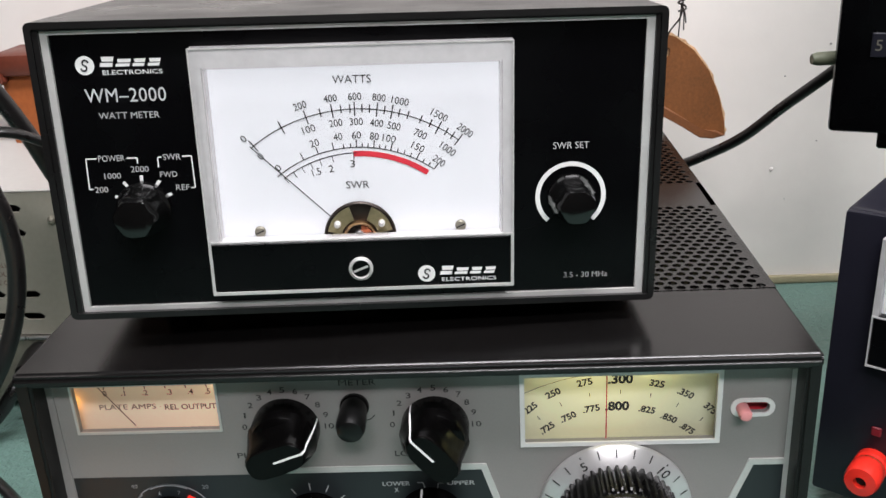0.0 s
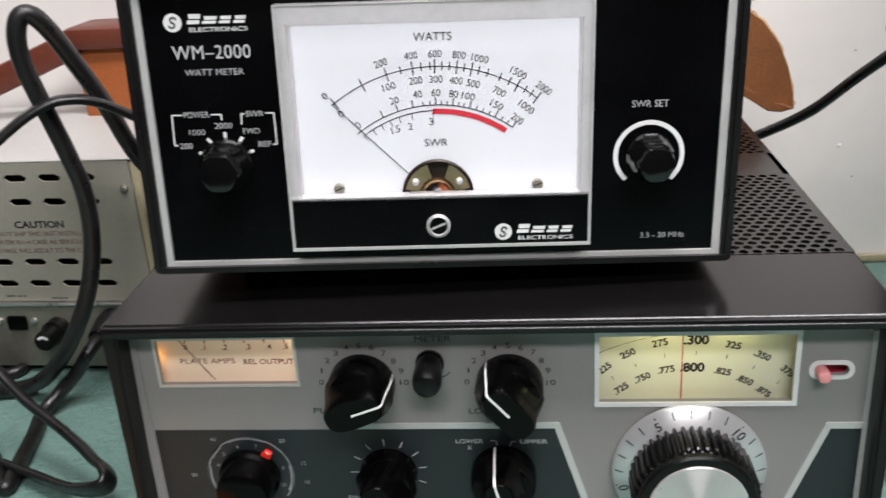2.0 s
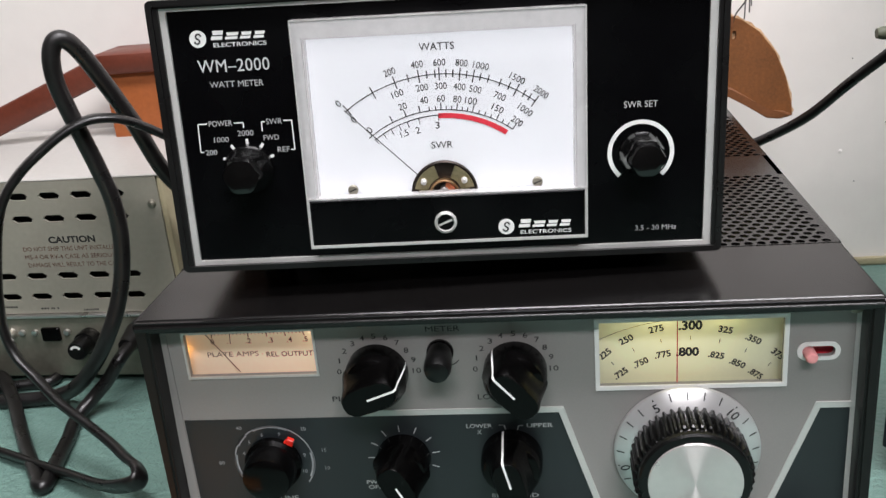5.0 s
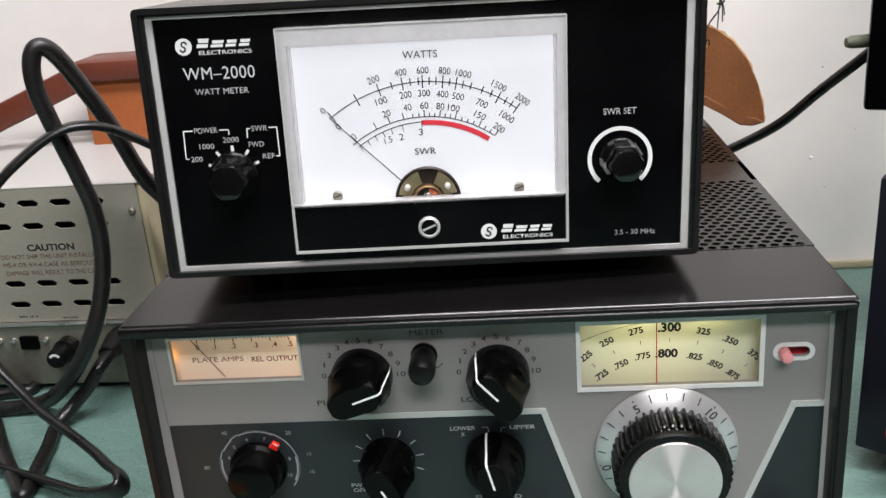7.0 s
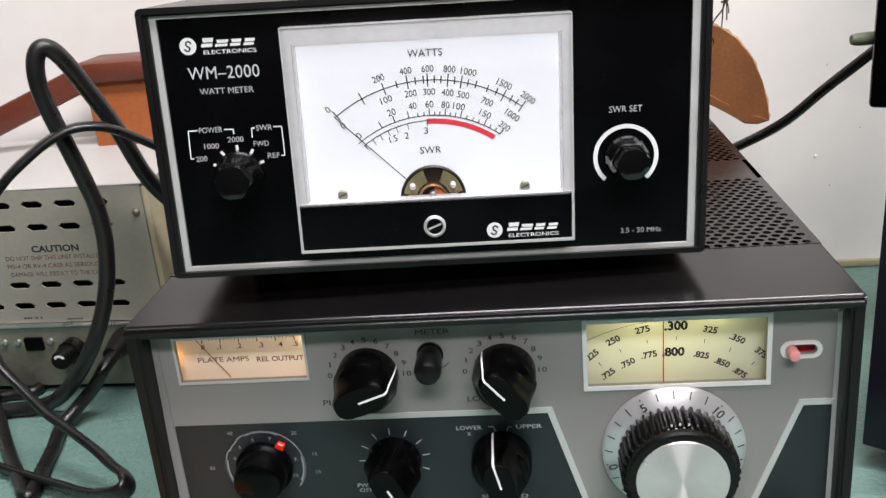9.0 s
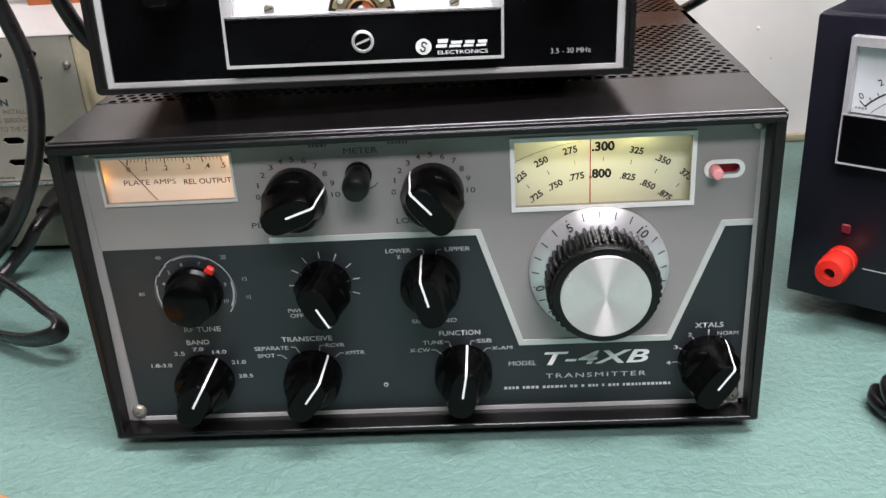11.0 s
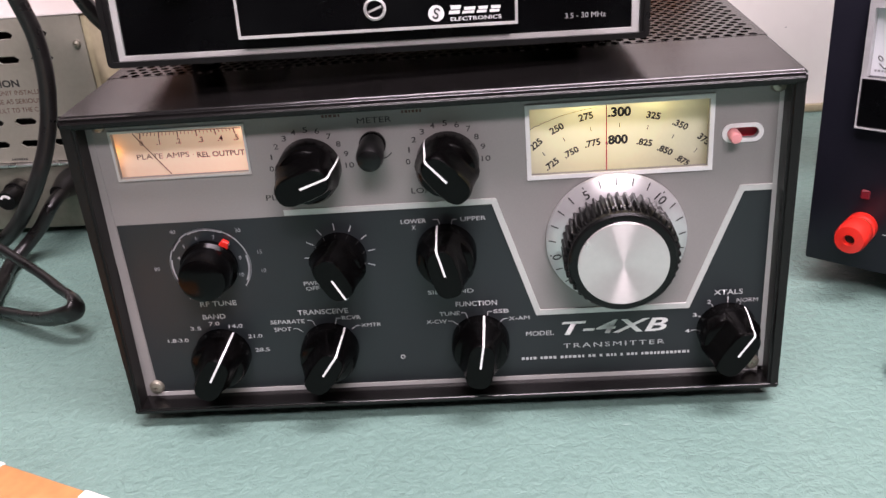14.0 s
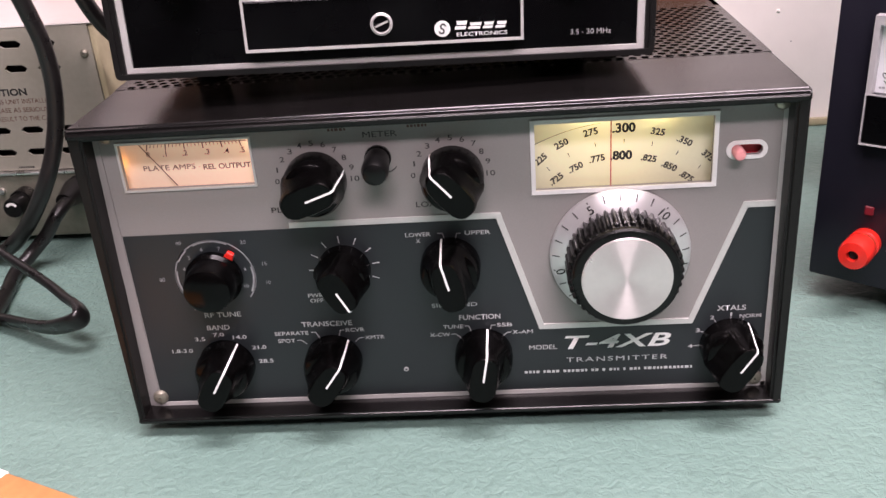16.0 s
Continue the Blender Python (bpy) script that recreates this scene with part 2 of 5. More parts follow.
def prism(outline, y0, y1, bev=0.0, seg=2, bm=None, shrink=None):
    """An outline of (x, z) pulled along y from y0 to y1; shrink scales the y1 end about its middle."""
    bm = bm or bmesh.new()
    a = [bm.verts.new((x, y0, z)) for x, z in outline]
    cx, cz = sum(p[0] for p in outline) / len(outline), sum(p[1] for p in outline) / len(outline)
    k = shrink or 1
    b = [bm.verts.new((cx + (x - cx) * k, y1, cz + (z - cz) * k)) for x, z in outline]
    n = len(a)
    f0, f1 = bm.faces.new(a), bm.faces.new(b[::-1])
    for i in range(n):
        bm.faces.new((a[i], b[i], b[(i + 1) % n], a[(i + 1) % n]))
    if bev:
        bmesh.ops.bevel(bm, geom=list(f1.edges), offset=bev, segments=seg, affect="EDGES", profile=0.5)
    return bm


def plate(outline, holes, y0, y1):
    """A sheet in the xz plane with real holes, from y0 to y1."""
    bm = bmesh.new()
    edges = []
    for loop in (outline, *holes):
        vs = [bm.verts.new((x, y0, z)) for x, z in loop]
        edges += [bm.edges.new((vs[i], vs[(i + 1) % len(vs)])) for i in range(len(vs))]
    r = bmesh.ops.triangle_fill(bm, use_beauty=True, use_dissolve=False, edges=edges)
    faces = [g for g in r["geom"] if isinstance(g, bmesh.types.BMFace)]
    e = bmesh.ops.extrude_face_region(bm, geom=faces)
    bmesh.ops.translate(bm, vec=(0, y1 - y0, 0), verts=[v for v in e["geom"] if isinstance(v, bmesh.types.BMVert)])
    return bm


def rect(x0, x1, z0, z1, r=0.0, seg=4):
    if not r:
        return [(x0, z0), (x1, z0), (x1, z1), (x0, z1)]
    out = []
    for cx, cz, a in ((x1 - r, z0 + r, -90), (x1 - r, z1 - r, 0), (x0 + r, z1 - r, 90), (x0 + r, z0 + r, 180)):
        for i in range(seg + 1):
            t = radians(a + 90 * i / seg)
            out.append((cx + r * math.cos(t), cz + r * math.sin(t)))
    return out


def lathe(profile, cx, cz, seg=40, bm=None):
    """Profile of (radius, y) turned about the line x = cx, z = cz along y."""
    bm = bm or bmesh.new()
    rings = []
    for r, y in profile:
        if r < 1e-6:
            rings.append([bm.verts.new((cx, y, cz))])
        else:
            rings.append([bm.verts.new((cx + r * math.cos(2 * math.pi * i / seg), y, cz + r * math.sin(2 * math.pi * i / seg))) for i in range(seg)])
    for a, b in zip(rings, rings[1:]):
        for i in range(seg):
            j = (i + 1) % seg
            if len(a) == 1 and len(b) == 1:
                continue
            if len(a) == 1:
                bm.faces.new((a[0], b[i], b[j]))
            elif len(b) == 1:
                bm.faces.new((a[i], a[j], b[0]))
            else:
                bm.faces.new((a[i], a[j], b[j], b[i]))
    return bm


def strip(pts, w, y, bm=None, t=0.00012, closed=False):
    """A thin printed line of width w along (x, z) points, at depth y."""
    bm = bm or bmesh.new()
    n = len(pts)
    lo, hi = [], []
    for i in range(n):
        a, b = pts[max(0, i - 1)], pts[min(n - 1, i + 1)]
        dx, dz = b[0] - a[0], b[1] - a[1]
        l = math.hypot(dx, dz) or 1
        nx, nz = -dz / l * w / 2, dx / l * w / 2
        lo.append(bm.verts.new((pts[i][0] - nx, y - t, pts[i][1] - nz)))
        hi.append(bm.verts.new((pts[i][0] + nx, y - t, pts[i][1] + nz)))
    for i in range(n - 1):
        bm.faces.new((lo[i], lo[i + 1], hi[i + 1], hi[i]))
    return bm


def arc(cx, cz, r, a0, a1, n=24):
    """Points on an arc; degrees from straight up, clockwise."""
    return [(cx + r * math.sin(radians(a0 + (a1 - a0) * i / n)), cz + r * math.cos(radians(a0 + (a1 - a0) * i / n))) for i in range(n + 1)]


def words(text, parent, material, x, z, h, y, w=None, ang=0.0, bold=0.0, name="lettering", shear=0.0, space=1.0):
    """Text facing -y, centred on x, z; h is the height of its capitals, w its whole width."""
    c = bpy.data.curves.new(name, "FONT")
    c.body, c.size, c.align_x, c.align_y = text, h / 0.70, "CENTER", "CENTER"
    c.resolution_u, c.offset, c.shear, c.space_character = 3, (0.0 if "M" in text else bold) * h, shear, space
    tmp = bpy.data.objects.new(name, c)
    me = bpy.data.meshes.new_from_object(tmp)
    bpy.data.objects.remove(tmp)
    bpy.data.curves.remove(c)
    co = np.empty(len(me.vertices) * 3)
    me.vertices.foreach_get("co", co)
    co = co.reshape(-1, 3)
    mid = (co.max(0) + co.min(0)) / 2
    co -= mid
    if w:
        co[:, 0] *= w / max(1e-6, np.ptp(co[:, 0]))
    ca, sa = math.cos(radians(ang)), math.sin(radians(ang))
    out = np.stack([x + co[:, 0] * ca - co[:, 1] * sa, np.full(len(co), y - 0.00014), z + co[:, 0] * sa + co[:, 1] * ca], 1)
    me.vertices.foreach_set("co", out.ravel())
    me.update()
    return link(name, me, material, parent, "", 0)


def bars(parent, material, x0, x1, z, h, y, seed=0, name="print_bar"):
    """Writing that is left unreadable: a row of short bars."""
    rnd = random.Random(seed)
    bm = bmesh.new()
    x = x0
    while x < x1 - h:
        w = min(x1 - x, h * rnd.choice((0.55, 0.7, 0.7, 0.8, 1.0)))
        strip([(x, z), (x + w, z)], h * 0.8, y, bm)
        x += w + h * (0.35 if rnd.random() < 0.86 else 1.1)
    return part(name, bm, material, parent, "", 0)


def tube(name, pts, r, material, label, category, flat=1.0, res=10):
    """A cable: a smooth tube through the points, turned into a mesh."""
    c = bpy.data.curves.new(name, "CURVE")
    c.dimensions, c.resolution_u, c.use_fill_caps = "3D", res, True
    if flat == 1.0:
        c.bevel_depth, c.bevel_resolution = r, 4
    else:
        pc = bpy.data.curves.new("profile", "CURVE")
        sp = pc.splines.new("POLY")
        n = 16
        sp.points.add(n - 1)
        sp.use_cyclic_u = True
        for i in range(n):
            a = 2 * math.pi * i / n
            waist = 0.72 + 0.28 * abs(math.cos(a))
            sp.points[i].co = (r * flat * math.cos(a), r * waist * math.sin(a), 0, 1)
        pob = bpy.data.objects.new("profile", pc)
        c.bevel_mode, c.bevel_object = "OBJECT", pob
    s = c.splines.new("BEZIER")
    s.bezier_points.add(len(pts) - 1)
    P = [Vector(p) for p in pts]
    for i, b in enumerate(s.bezier_points):
        a, d = P[max(0, i - 1)], P[min(len(P) - 1, i + 1)]
        tan = (d - a)
        tan = tan.normalized() if tan.length else Vector((1, 0, 0))
        li = (P[i] - a).length / 3
        lo = (d - P[i]).length / 3
        b.co, b.handle_left, b.handle_right = P[i], P[i] - tan * li, P[i] + tan * lo
    tmp = new(name + "_curve", c)
    bpy.context.view_layer.update()
    me = bpy.data.meshes.new_from_object(tmp.evaluated_get(bpy.context.evaluated_depsgraph_get()))
    bpy.data.objects.remove(tmp)
    if flat != 1.0:
        bpy.data.objects.remove(pob)
    me.materials.clear()
    base = Vector(pts[0])
    me.transform(Matrix.Translation(-base))
    ob = link(name, me, material, None, "", 50)
    ob.location = base
    return tagged(ob, label, category)


# ---- the room ----
WALL_Y = 0.372
solid("wall_north", box(-1.8, 1.8, 0, 0.1, -0.76, 1.62), "wall", pose(0, WALL_Y, 0), "off-white painted plaster wall behind the table", "wall", "structure")
wall_n = bpy.data.objects["wall_north"]
for bx, bz, br in ((0.232, 0.098, 0.0015), (0.265, 0.186, 0.0006), (0.236, 0.165, 0.0005), (-0.285, 0.262, 0.0006), (0.262, 0.118, 0.0004), (0.243, 0.075, 0.0004)):
    part("paint_blemish", lathe([(br, 0), (br * 0.8, -0.0005), (0, -0.0007)], bx, bz, 12), "wall" if br > 0.001 else "wire", wall_n)
# three unseen walls, added dark to hold down bounce and reflections
solid("wall_south", box(-1.8, 1.8, -0.1, 0, -0.76, 1.62), "dark_wall", pose(0, -2.2, 0), "unseen wall added, dark to cut bounced light", "wall", "structure")
solid("wall_east", box(0, 0.1, -2.2, WALL_Y, -0.76, 1.62), "dark_wall", pose(1.8, 0, 0), "unseen wall added, dark to cut bounced light", "wall", "structure")
solid("wall_west", box(-0.1, 0, -2.2, WALL_Y, -0.76, 1.62), "dark_wall", pose(-1.8, 0, 0), "unseen wall added, dark to cut bounced light", "wall", "structure")
solid("ceiling", box(-1.9, 1.9, -2.3, 0.5, 0, 0.1), "ceil", pose(0, 0, 1.62), "plain grey ceiling board", "ceiling", "structure")
solid("floor", box(-1.9, 1.9, -2.3, 0.5, -0.1, 0), "floor", pose(0, 0, -0.76), "plain grey-brown floor", "floor", "structure")
solid("baseboard", box(-0.9, 0.9, -0.004, 0, 0, 0.006, 0.001), "psu_side", pose(0, WALL_Y, TZ), "yellowed bead of caulk between table and wall", "trim", "structure")

for lx, ly in ((0.30, -0.30), (0.25, -1.35)):
    fixture = thing("ceiling_light", pose(lx, ly, 1.62), "white ceiling light with a long diffuser", "ceiling light", "ceiling lights")
    part("housing", box(-0.64, 0.64, -0.18, 0.18, -0.04, 0, 0.01), "ceil", fixture)
    part("diffuser", box(-0.61, 0.61, -0.155, 0.155, -0.0435, -0.0395, 0.001, 1), "lampwhite", fixture, "glowing white diffuser")

table = thing("table", pose(0, -0.1, TZ), "work table covered in pale green embossed vinyl", "table")
part("tabletop", box(-1.0, 1.0, -0.40, WALL_Y + 0.1 - 0.002, -0.03, 0, 0.002), "table", table, "pale green embossed vinyl cover")
for lx in (-0.95, 0.95):
    for ly in (-0.36, 0.42):
        part("leg", box(lx - 0.02, lx + 0.02, ly - 0.02, ly + 0.02, -0.769, -0.03), "wood", table)


# ---- the transmitter ----
def mm(*v):
    return [a / 1000 for a in v]


PY = 0.0095                     # panel face behind the front rim
XL, XR, ZB, ZT, DEPTH = -0.1386, 0.1373, 0.0165, 0.152, 0.298
tx = thing("transmitter", pose(0, 0, 0), "vintage radio transmitter, grey and slate panel, dark metal case, on table", "transmitter")


def shell(x0, x1, z0, z1, y0, y1, t, ra=0.002):
    """Wrapped sheet case, open to the front, with rounded long edges."""
    outer, inner = rect(x0, x1, z0, z1, ra, 3), rect(x0 + t, x1 - t, z0 + t, z1 - t, 0.0005, 2)
    return plate(outer, [inner], y0, y1)


# case: side walls, floor and a top with a perforated grille
def side_wall(xo, top, low):
    """A folded side wall, a little thicker towards the top, with a rounded front edge."""
    bm = bmesh.new()
    vs = []
    for y in (0.0, DEPTH):
        vs.append([bm.verts.new((x, y, z)) for x, z in ((xo, ZB + 0.0006), (low, ZB + 0.0006), (top, ZT - 0.0006), (xo, ZT - 0.0006))])
    f, r = vs
    bm.faces.new(f)
    bm.faces.new(r[::-1])
    for i in range(4):
        bm.faces.new((f[i], r[i], r[(i + 1) % 4], f[(i + 1) % 4]))
    bmesh.ops.bevel(bm, geom=[e for e in bm.edges if abs(e.verts[0].co.y - e.verts[1].co.y) < 1e-6 and e.verts[0].co.y < 0.01], offset=0.0011, segments=3, affect="EDGES")
    return bm


part("case_side", side_wall(XL, -0.1325, -0.1358), "case_side", tx, "matt case side, roughened against reflections")
part("case_side", side_wall(XR, 0.1322, 0.1328), "case_side", tx, "matt case side, roughened against reflections")
part("case_back", box(XL + 0.002, XR - 0.002, DEPTH - 0.0015, DEPTH, ZB + 0.003, ZT - 0.003), "case", tx)


def case_lip(slope, r):
    """Rolled front lip along the top or bottom, sloping back to the panel."""
    bm = bmesh.new()
    rows = []
    for x in (XL, XR):
        rows.append([bm.verts.new((x, y, z)) for y, z in slope])
    n = len(slope)
    bm.faces.new(rows[0])
    bm.faces.new(rows[1][::-1])
    for i in range(n):
        j = (i + 1) % n
        bm.faces.new((rows[0][i], rows[1][i], rows[1][j], rows[0][j]))
    bmesh.ops.bevel(bm, geom=bm.edges[:], offset=r, segments=3, affect="EDGES")
    return bm


part("bottom_lip", case_lip([(-0.0003, ZB), (-0.0003, ZB + 0.0024), (PY - 0.0004, ZB + 0.0034), (PY + 0.02, ZB + 0.0034), (0.04, ZB)], 0.0007), "case", tx)
part("top_lip", case_lip([(0.0010, ZT), (-0.0006, ZT - 0.0016), (-0.0006, ZT - 0.0050), (PY - 0.0004, ZT - 0.0050), (PY + 0.01, ZT - 0.0040), (0.054, ZT - 0.0040), (0.054, ZT)], 0.0010), "case", tx)
part("case_floor", box(XL, XR, 0.04, DEPTH, ZB, ZB + 0.0028), "case", tx)


def grille(x0, x1, y0, y1, z, t, nx, ny, r):
    """Sheet with staggered round holes, as real openings with walls."""
    px, py = (x1 - x0) / nx, (y1 - y0) / ny
    V, F = [], []
    for j in range(ny):
        sh = 0.5 * (j % 2)
        ya, yb = y0 + j * py, y0 + (j + 1) * py
        if sh:
            for a, b in ((x0, x0 + px / 2), (x1 - px / 2, x1)):
                k = len(V)
                V += [(a, ya, z), (b, ya, z), (b, yb, z), (a, yb, z)]
                F.append((k, k + 1, k + 2, k + 3))
        for i in range(nx - (1 if sh else 0)):
            cx, cy = x0 + (i + 0.5 + sh) * px, (ya + yb) / 2
            k = len(V)
            V += [(cx - px / 2, ya, z), (cx, ya, z), (cx + px / 2, ya, z), (cx + px / 2, cy, z), (cx + px / 2, yb, z), (cx, yb, z), (cx - px / 2, yb, z), (cx - px / 2, cy, z)]
            for q in range(8):
                a = radians(225 + 45 * q)
                V.append((cx + r * math.cos(a), cy + r * math.sin(a), z))
            for q in range(8):
                a = radians(225 + 45 * q)
                V.append((cx + r * math.cos(a), cy + r * math.sin(a), z - t))
            for q in range(8):
                w = (q + 1) % 8
                F.append((k + q, k + w, k + 8 + w, k + 8 + q))
                F.append((k + 8 + q, k + 8 + w, k + 16 + w, k + 16 + q))
    me = bpy.data.meshes.new("grille")
    me.from_pydata(V, [], F)
    return me


link("grille", grille(-0.1345, 0.1347, 0.054, 0.1497, ZT, 0.0012, 53, 22, 0.00188), "case", tx, "dark perforated metal grille", 0)
link("grille", grille(-0.1345, 0.1347, 0.1845, 0.2802, ZT, 0.0012, 53, 22, 0.00188), "case", tx, "dark perforated metal grille", 0)
part("top_plate", box(XL, XR, 0.1497, 0.1845, ZT - 0.003, ZT), "case", tx)
part("top_plate", box(XL, XR, 0.2802, DEPTH, ZT - 0.003, ZT), "case", tx)
for x0, x1 in ((XL, -0.1345), (0.1347, XR)):
    part("top_edge", box(x0, x1, 0.054, 0.2802, ZT - 0.003, ZT), "case", tx)
part("chassis", box(-0.125, 0.125, 0.06, 0.28, 0.03, 0.112, 0.002), "dark", tx, "dark chassis seen through the grille")
for fx in (-0.115, 0.115):
    for fy in (0.03, 0.27):
        part("foot", lathe([(0, 0), (0.009, 0), (0.009, ZB - TZ), (0, ZB - TZ)], 0, 0, 16), "knurl", tx, "black rubber foot").matrix_local = pose(fx, fy, ZB, -90, 0, 0)

# front panel with real windows
PX, PZ0, PZ1 = 0.1365, 0.0195, 0.1485
meter_win = rect(*mm(-123.4, -71.6, 123.0, 141.8))
dial_win = rect(*mm(38.4, 105.6, 114.2, 141.0))
slot_hole = rect(*mm(112.2, 124.0, 124.5, 128.9), 0.0021, 4)
panel = part("front_panel", plate(rect(-PX, PX, PZ0, PZ1), [meter_win, dial_win, slot_hole], PY, PY + 0.002), "grey", tx, "warm grey painted panel", 0)


def sheet(outline, y, t=0.0003, material="slate", label="", name="panel_paint"):
    return part(name, prism(outline, y, y - t), material, tx, label, 0)


sheet([(-0.1300, 0.0212), (0.1310, 0.0212), (0.1310, 0.1030), (0.1196, 0.1030), (0.1005, 0.0515), (0.0396, 0.0515), (0.0238, 0.1030), (-0.1300, 0.1030)], PY, 0.0002, "slate", "slate grey paint")


def band(pts, w, material="trim", label="silver trim line", t=0.0005):
    bm = bmesh.new()
    for (a, b) in zip(pts, pts[1:]):
        dx, dz = b[0] - a[0], b[1] - a[1]
        l = math.hypot(dx, dz)
        nx, nz = -dz / l * w / 2, dx / l * w / 2
        ex, ez = dx / l * w / 2, dz / l * w / 2
        prism([(a[0] - nx - ex * 0.6, a[1] - nz - ez * 0.6), (b[0] - nx + ex * 0.6, b[1] - nz + ez * 0.6), (b[0] + nx + ex * 0.6, b[1] + nz + ez * 0.6), (a[0] + nx - ex * 0.6, a[1] + nz - ez * 0.6)], PY, PY - t - 0.0001 * (len(bm.verts) % 3), 0, 1, bm)
    return part("trim_line", bm, material, tx, label, 0)


band([mm(-60, 104.6), mm(23.2, 104.6), mm(39.0, 53.0), mm(100.2, 53.0), mm(119.2, 104.2), mm(131.0, 104.2)], 0.0024)
band([mm(-130, 20.8), mm(132, 20.8)], 0.0020)
band([mm(-132.2, 20), mm(-132.2, 147)], 0.0036, "grey", "grey edge strip")
band([mm(131.9, 20), mm(131.9, 147)], 0.0024, "trim", "silver edge strip")


def screw(x, z, r=0.0034, y=PY, parent=None):
    bm = lathe([(r, y), (r, y - 0.0006), (r * 0.8, y - 0.0018), (r * 0.4, y - 0.0024), (r * 0.22, y - 0.0024), (r * 0.1, y - 0.0012), (0, y - 0.0012)], x, z, 20)
    return part("screw", bm, "zinc", parent or tx, "bright screw")


for x, z in ((-130.2, 24.6), (127.8, 24.2), (-127.2, 146.2), (130.0, 145.0)):
    screw(x / 1000, z / 1000)


# plate-current meter: lit card in a recess, frame, needle
def window_frame(x0, x1, z0, z1, w, material, label):
    return part("window_frame", plate(rect(x0 - w, x1 + w, z0 - w, z1 + w), [rect(x0, x1, z0, z1)], PY, PY - 0.0007), material, tx, label, 0)


def recess(x0, x1, z0, z1, y0, y1, material):
    bm = bmesh.new()
    a = [bm.verts.new((x, y0, z)) for x, z in rect(x0, x1, z0, z1)]
    b = [bm.verts.new((x, y1, z)) for x, z in rect(x0, x1, z0, z1)]
    for i in range(4):
        bm.faces.new((a[i], a[(i + 1) % 4], b[(i + 1) % 4], b[i]))
    return part("window_recess", bm, material, tx, "", 0)


MX0, MX1, MZ0, MZ1 = mm(-123.4, -71.6, 123.0, 141.8)
window_frame(MX0, MX1, MZ0, MZ1, 0.0009, "trim", "thin pale frame of the meter")
MY = PY + 0.006
recess(MX0 - 0.006, MX1 + 0.006, MZ0 - 0.006, MZ1 + 0.006, PY + 0.002, MY, "card")
part("meter_card", prism(rect(MX0 - 0.006, MX1 + 0.006, MZ0 - 0.006, MZ1 + 0.006), MY + 0.001, MY), "meter_lit", tx, "warm glowing meter card", 0)


def card(x, z):
    return (x / 1000, z / 1000 - 0.0022)


for s, x in (("0", -114.4), (".1", -107.6), (".2", -99.4), (".3", -90.4), (".4", -82.6), (".5", -76.2)):
    words(s, tx, "brown_ink", *card(x, 137.6), 0.0022, MY, None, 0, 0.02)
words("PLATE AMPS", tx, "brown_ink", *card(-106.8, 131.8), 0.0022, MY, 0.0212, 0, 0.02)
words("REL OUTPUT", tx, "brown_ink", *card(-83.4, 131.3), 0.0022, MY, 0.0192, 0, 0.02)
words(".", tx, "brown_ink", *card(-94.6, 131.6), 0.0020, MY)
bm = bmesh.new()
for i in range(26):
    x = -114.6 + i * 1.53
    h = 2.4 if i % 5 == 0 else 1.3
    strip([card(x - (x + 95) * 0.03, 141.6), card(x, 141.6 - h)], 0.00045 if i % 5 == 0 else 0.00025, MY, bm)
strip([card(-116, 141.9), card(-74, 141.4)], 0.0003, MY, bm)
part("scale_ticks", bm, "brown_ink", tx, "", 0)
part("needle", strip([card(-116.6, 142.2), card(-104.4, 124.6)], 0.0004, MY - 0.0015), "brown_ink", tx, "thin meter needle", 0)

# frequency dial: lit card with two arcs of numbers
DX0, DX1, DZ0, DZ1 = mm(38.4, 105.6, 114.2, 141.0)
window_frame(DX0, DX1, DZ0, DZ1, 0.0017, "white_ink", "white frame of the dial window")
DY = PY + 0.006
recess(DX0 - 0.006, DX1 + 0.006, DZ0 - 0.006, DZ1 + 0.006, PY + 0.002, DY, "card")
part("dial_card", prism(rect(DX0 - 0.006, DX1 + 0.006, DZ0 - 0.006, DZ1 + 0.006), DY + 0.001, DY), "dial_lit", tx, "yellow glowing dial card", 0)


def dcard(x, z):
    return ((x + (x - 28) * 0.010) / 1000, z / 1000 - 0.0024)


for s, x, z, a, h in (("225", 40.6, 127.2, 40, 2.5), ("250", 48.7, 133.1, 26, 2.6), ("275", 59.8, 137.2, 12, 2.7), (".300", 72.4, 138.3, 0, 3.6), ("325", 85.2, 136.0, -12, 2.6), (".350", 95.4, 131.7, -26, 2.5), ("375", 104.4, 125.2, -42, 2.5)):
    words(s, tx, "black_ink", *dcard(x, z), h / 1000, DY, None, a, 0.06 if h > 3 else 0.045)
for s, x, z, a, h in ((".725", 46.4, 118.6, 36, 2.5), (".750", 54.0, 123.1, 26, 2.5), (".775", 62.2, 126.3, 10, 2.6), (".800", 71.4, 127.2, 0, 3.5), (".825", 82.0, 125.4, -12, 2.5), (".850", 89.9, 121.7, -26, 2.5), (".875", 96.6, 117.0, -36, 2.4)):
    words(s, tx, "black_ink", *dcard(x, z), h / 1000, DY, None, a, 0.06 if h > 3 else 0.045)
bm = bmesh.new()
for x, z, a in ((43.5, 123.0, -34), (51.4, 128.5, -24), (61.6, 132.1, -9), (72.5, 133.0, 0), (83.1, 131.3, 10), (92.7, 127.0, 24), (101.4, 120.8, 38)):
    dx, dz = 0.9 * math.sin(radians(a)), 0.9 * math.cos(radians(a))
    strip([dcard(x - dx, z - dz), dcard(x + dx, z + dz)], 0.00028, DY, bm)
part("dial_ticks", bm, "black_ink", tx, "", 0)
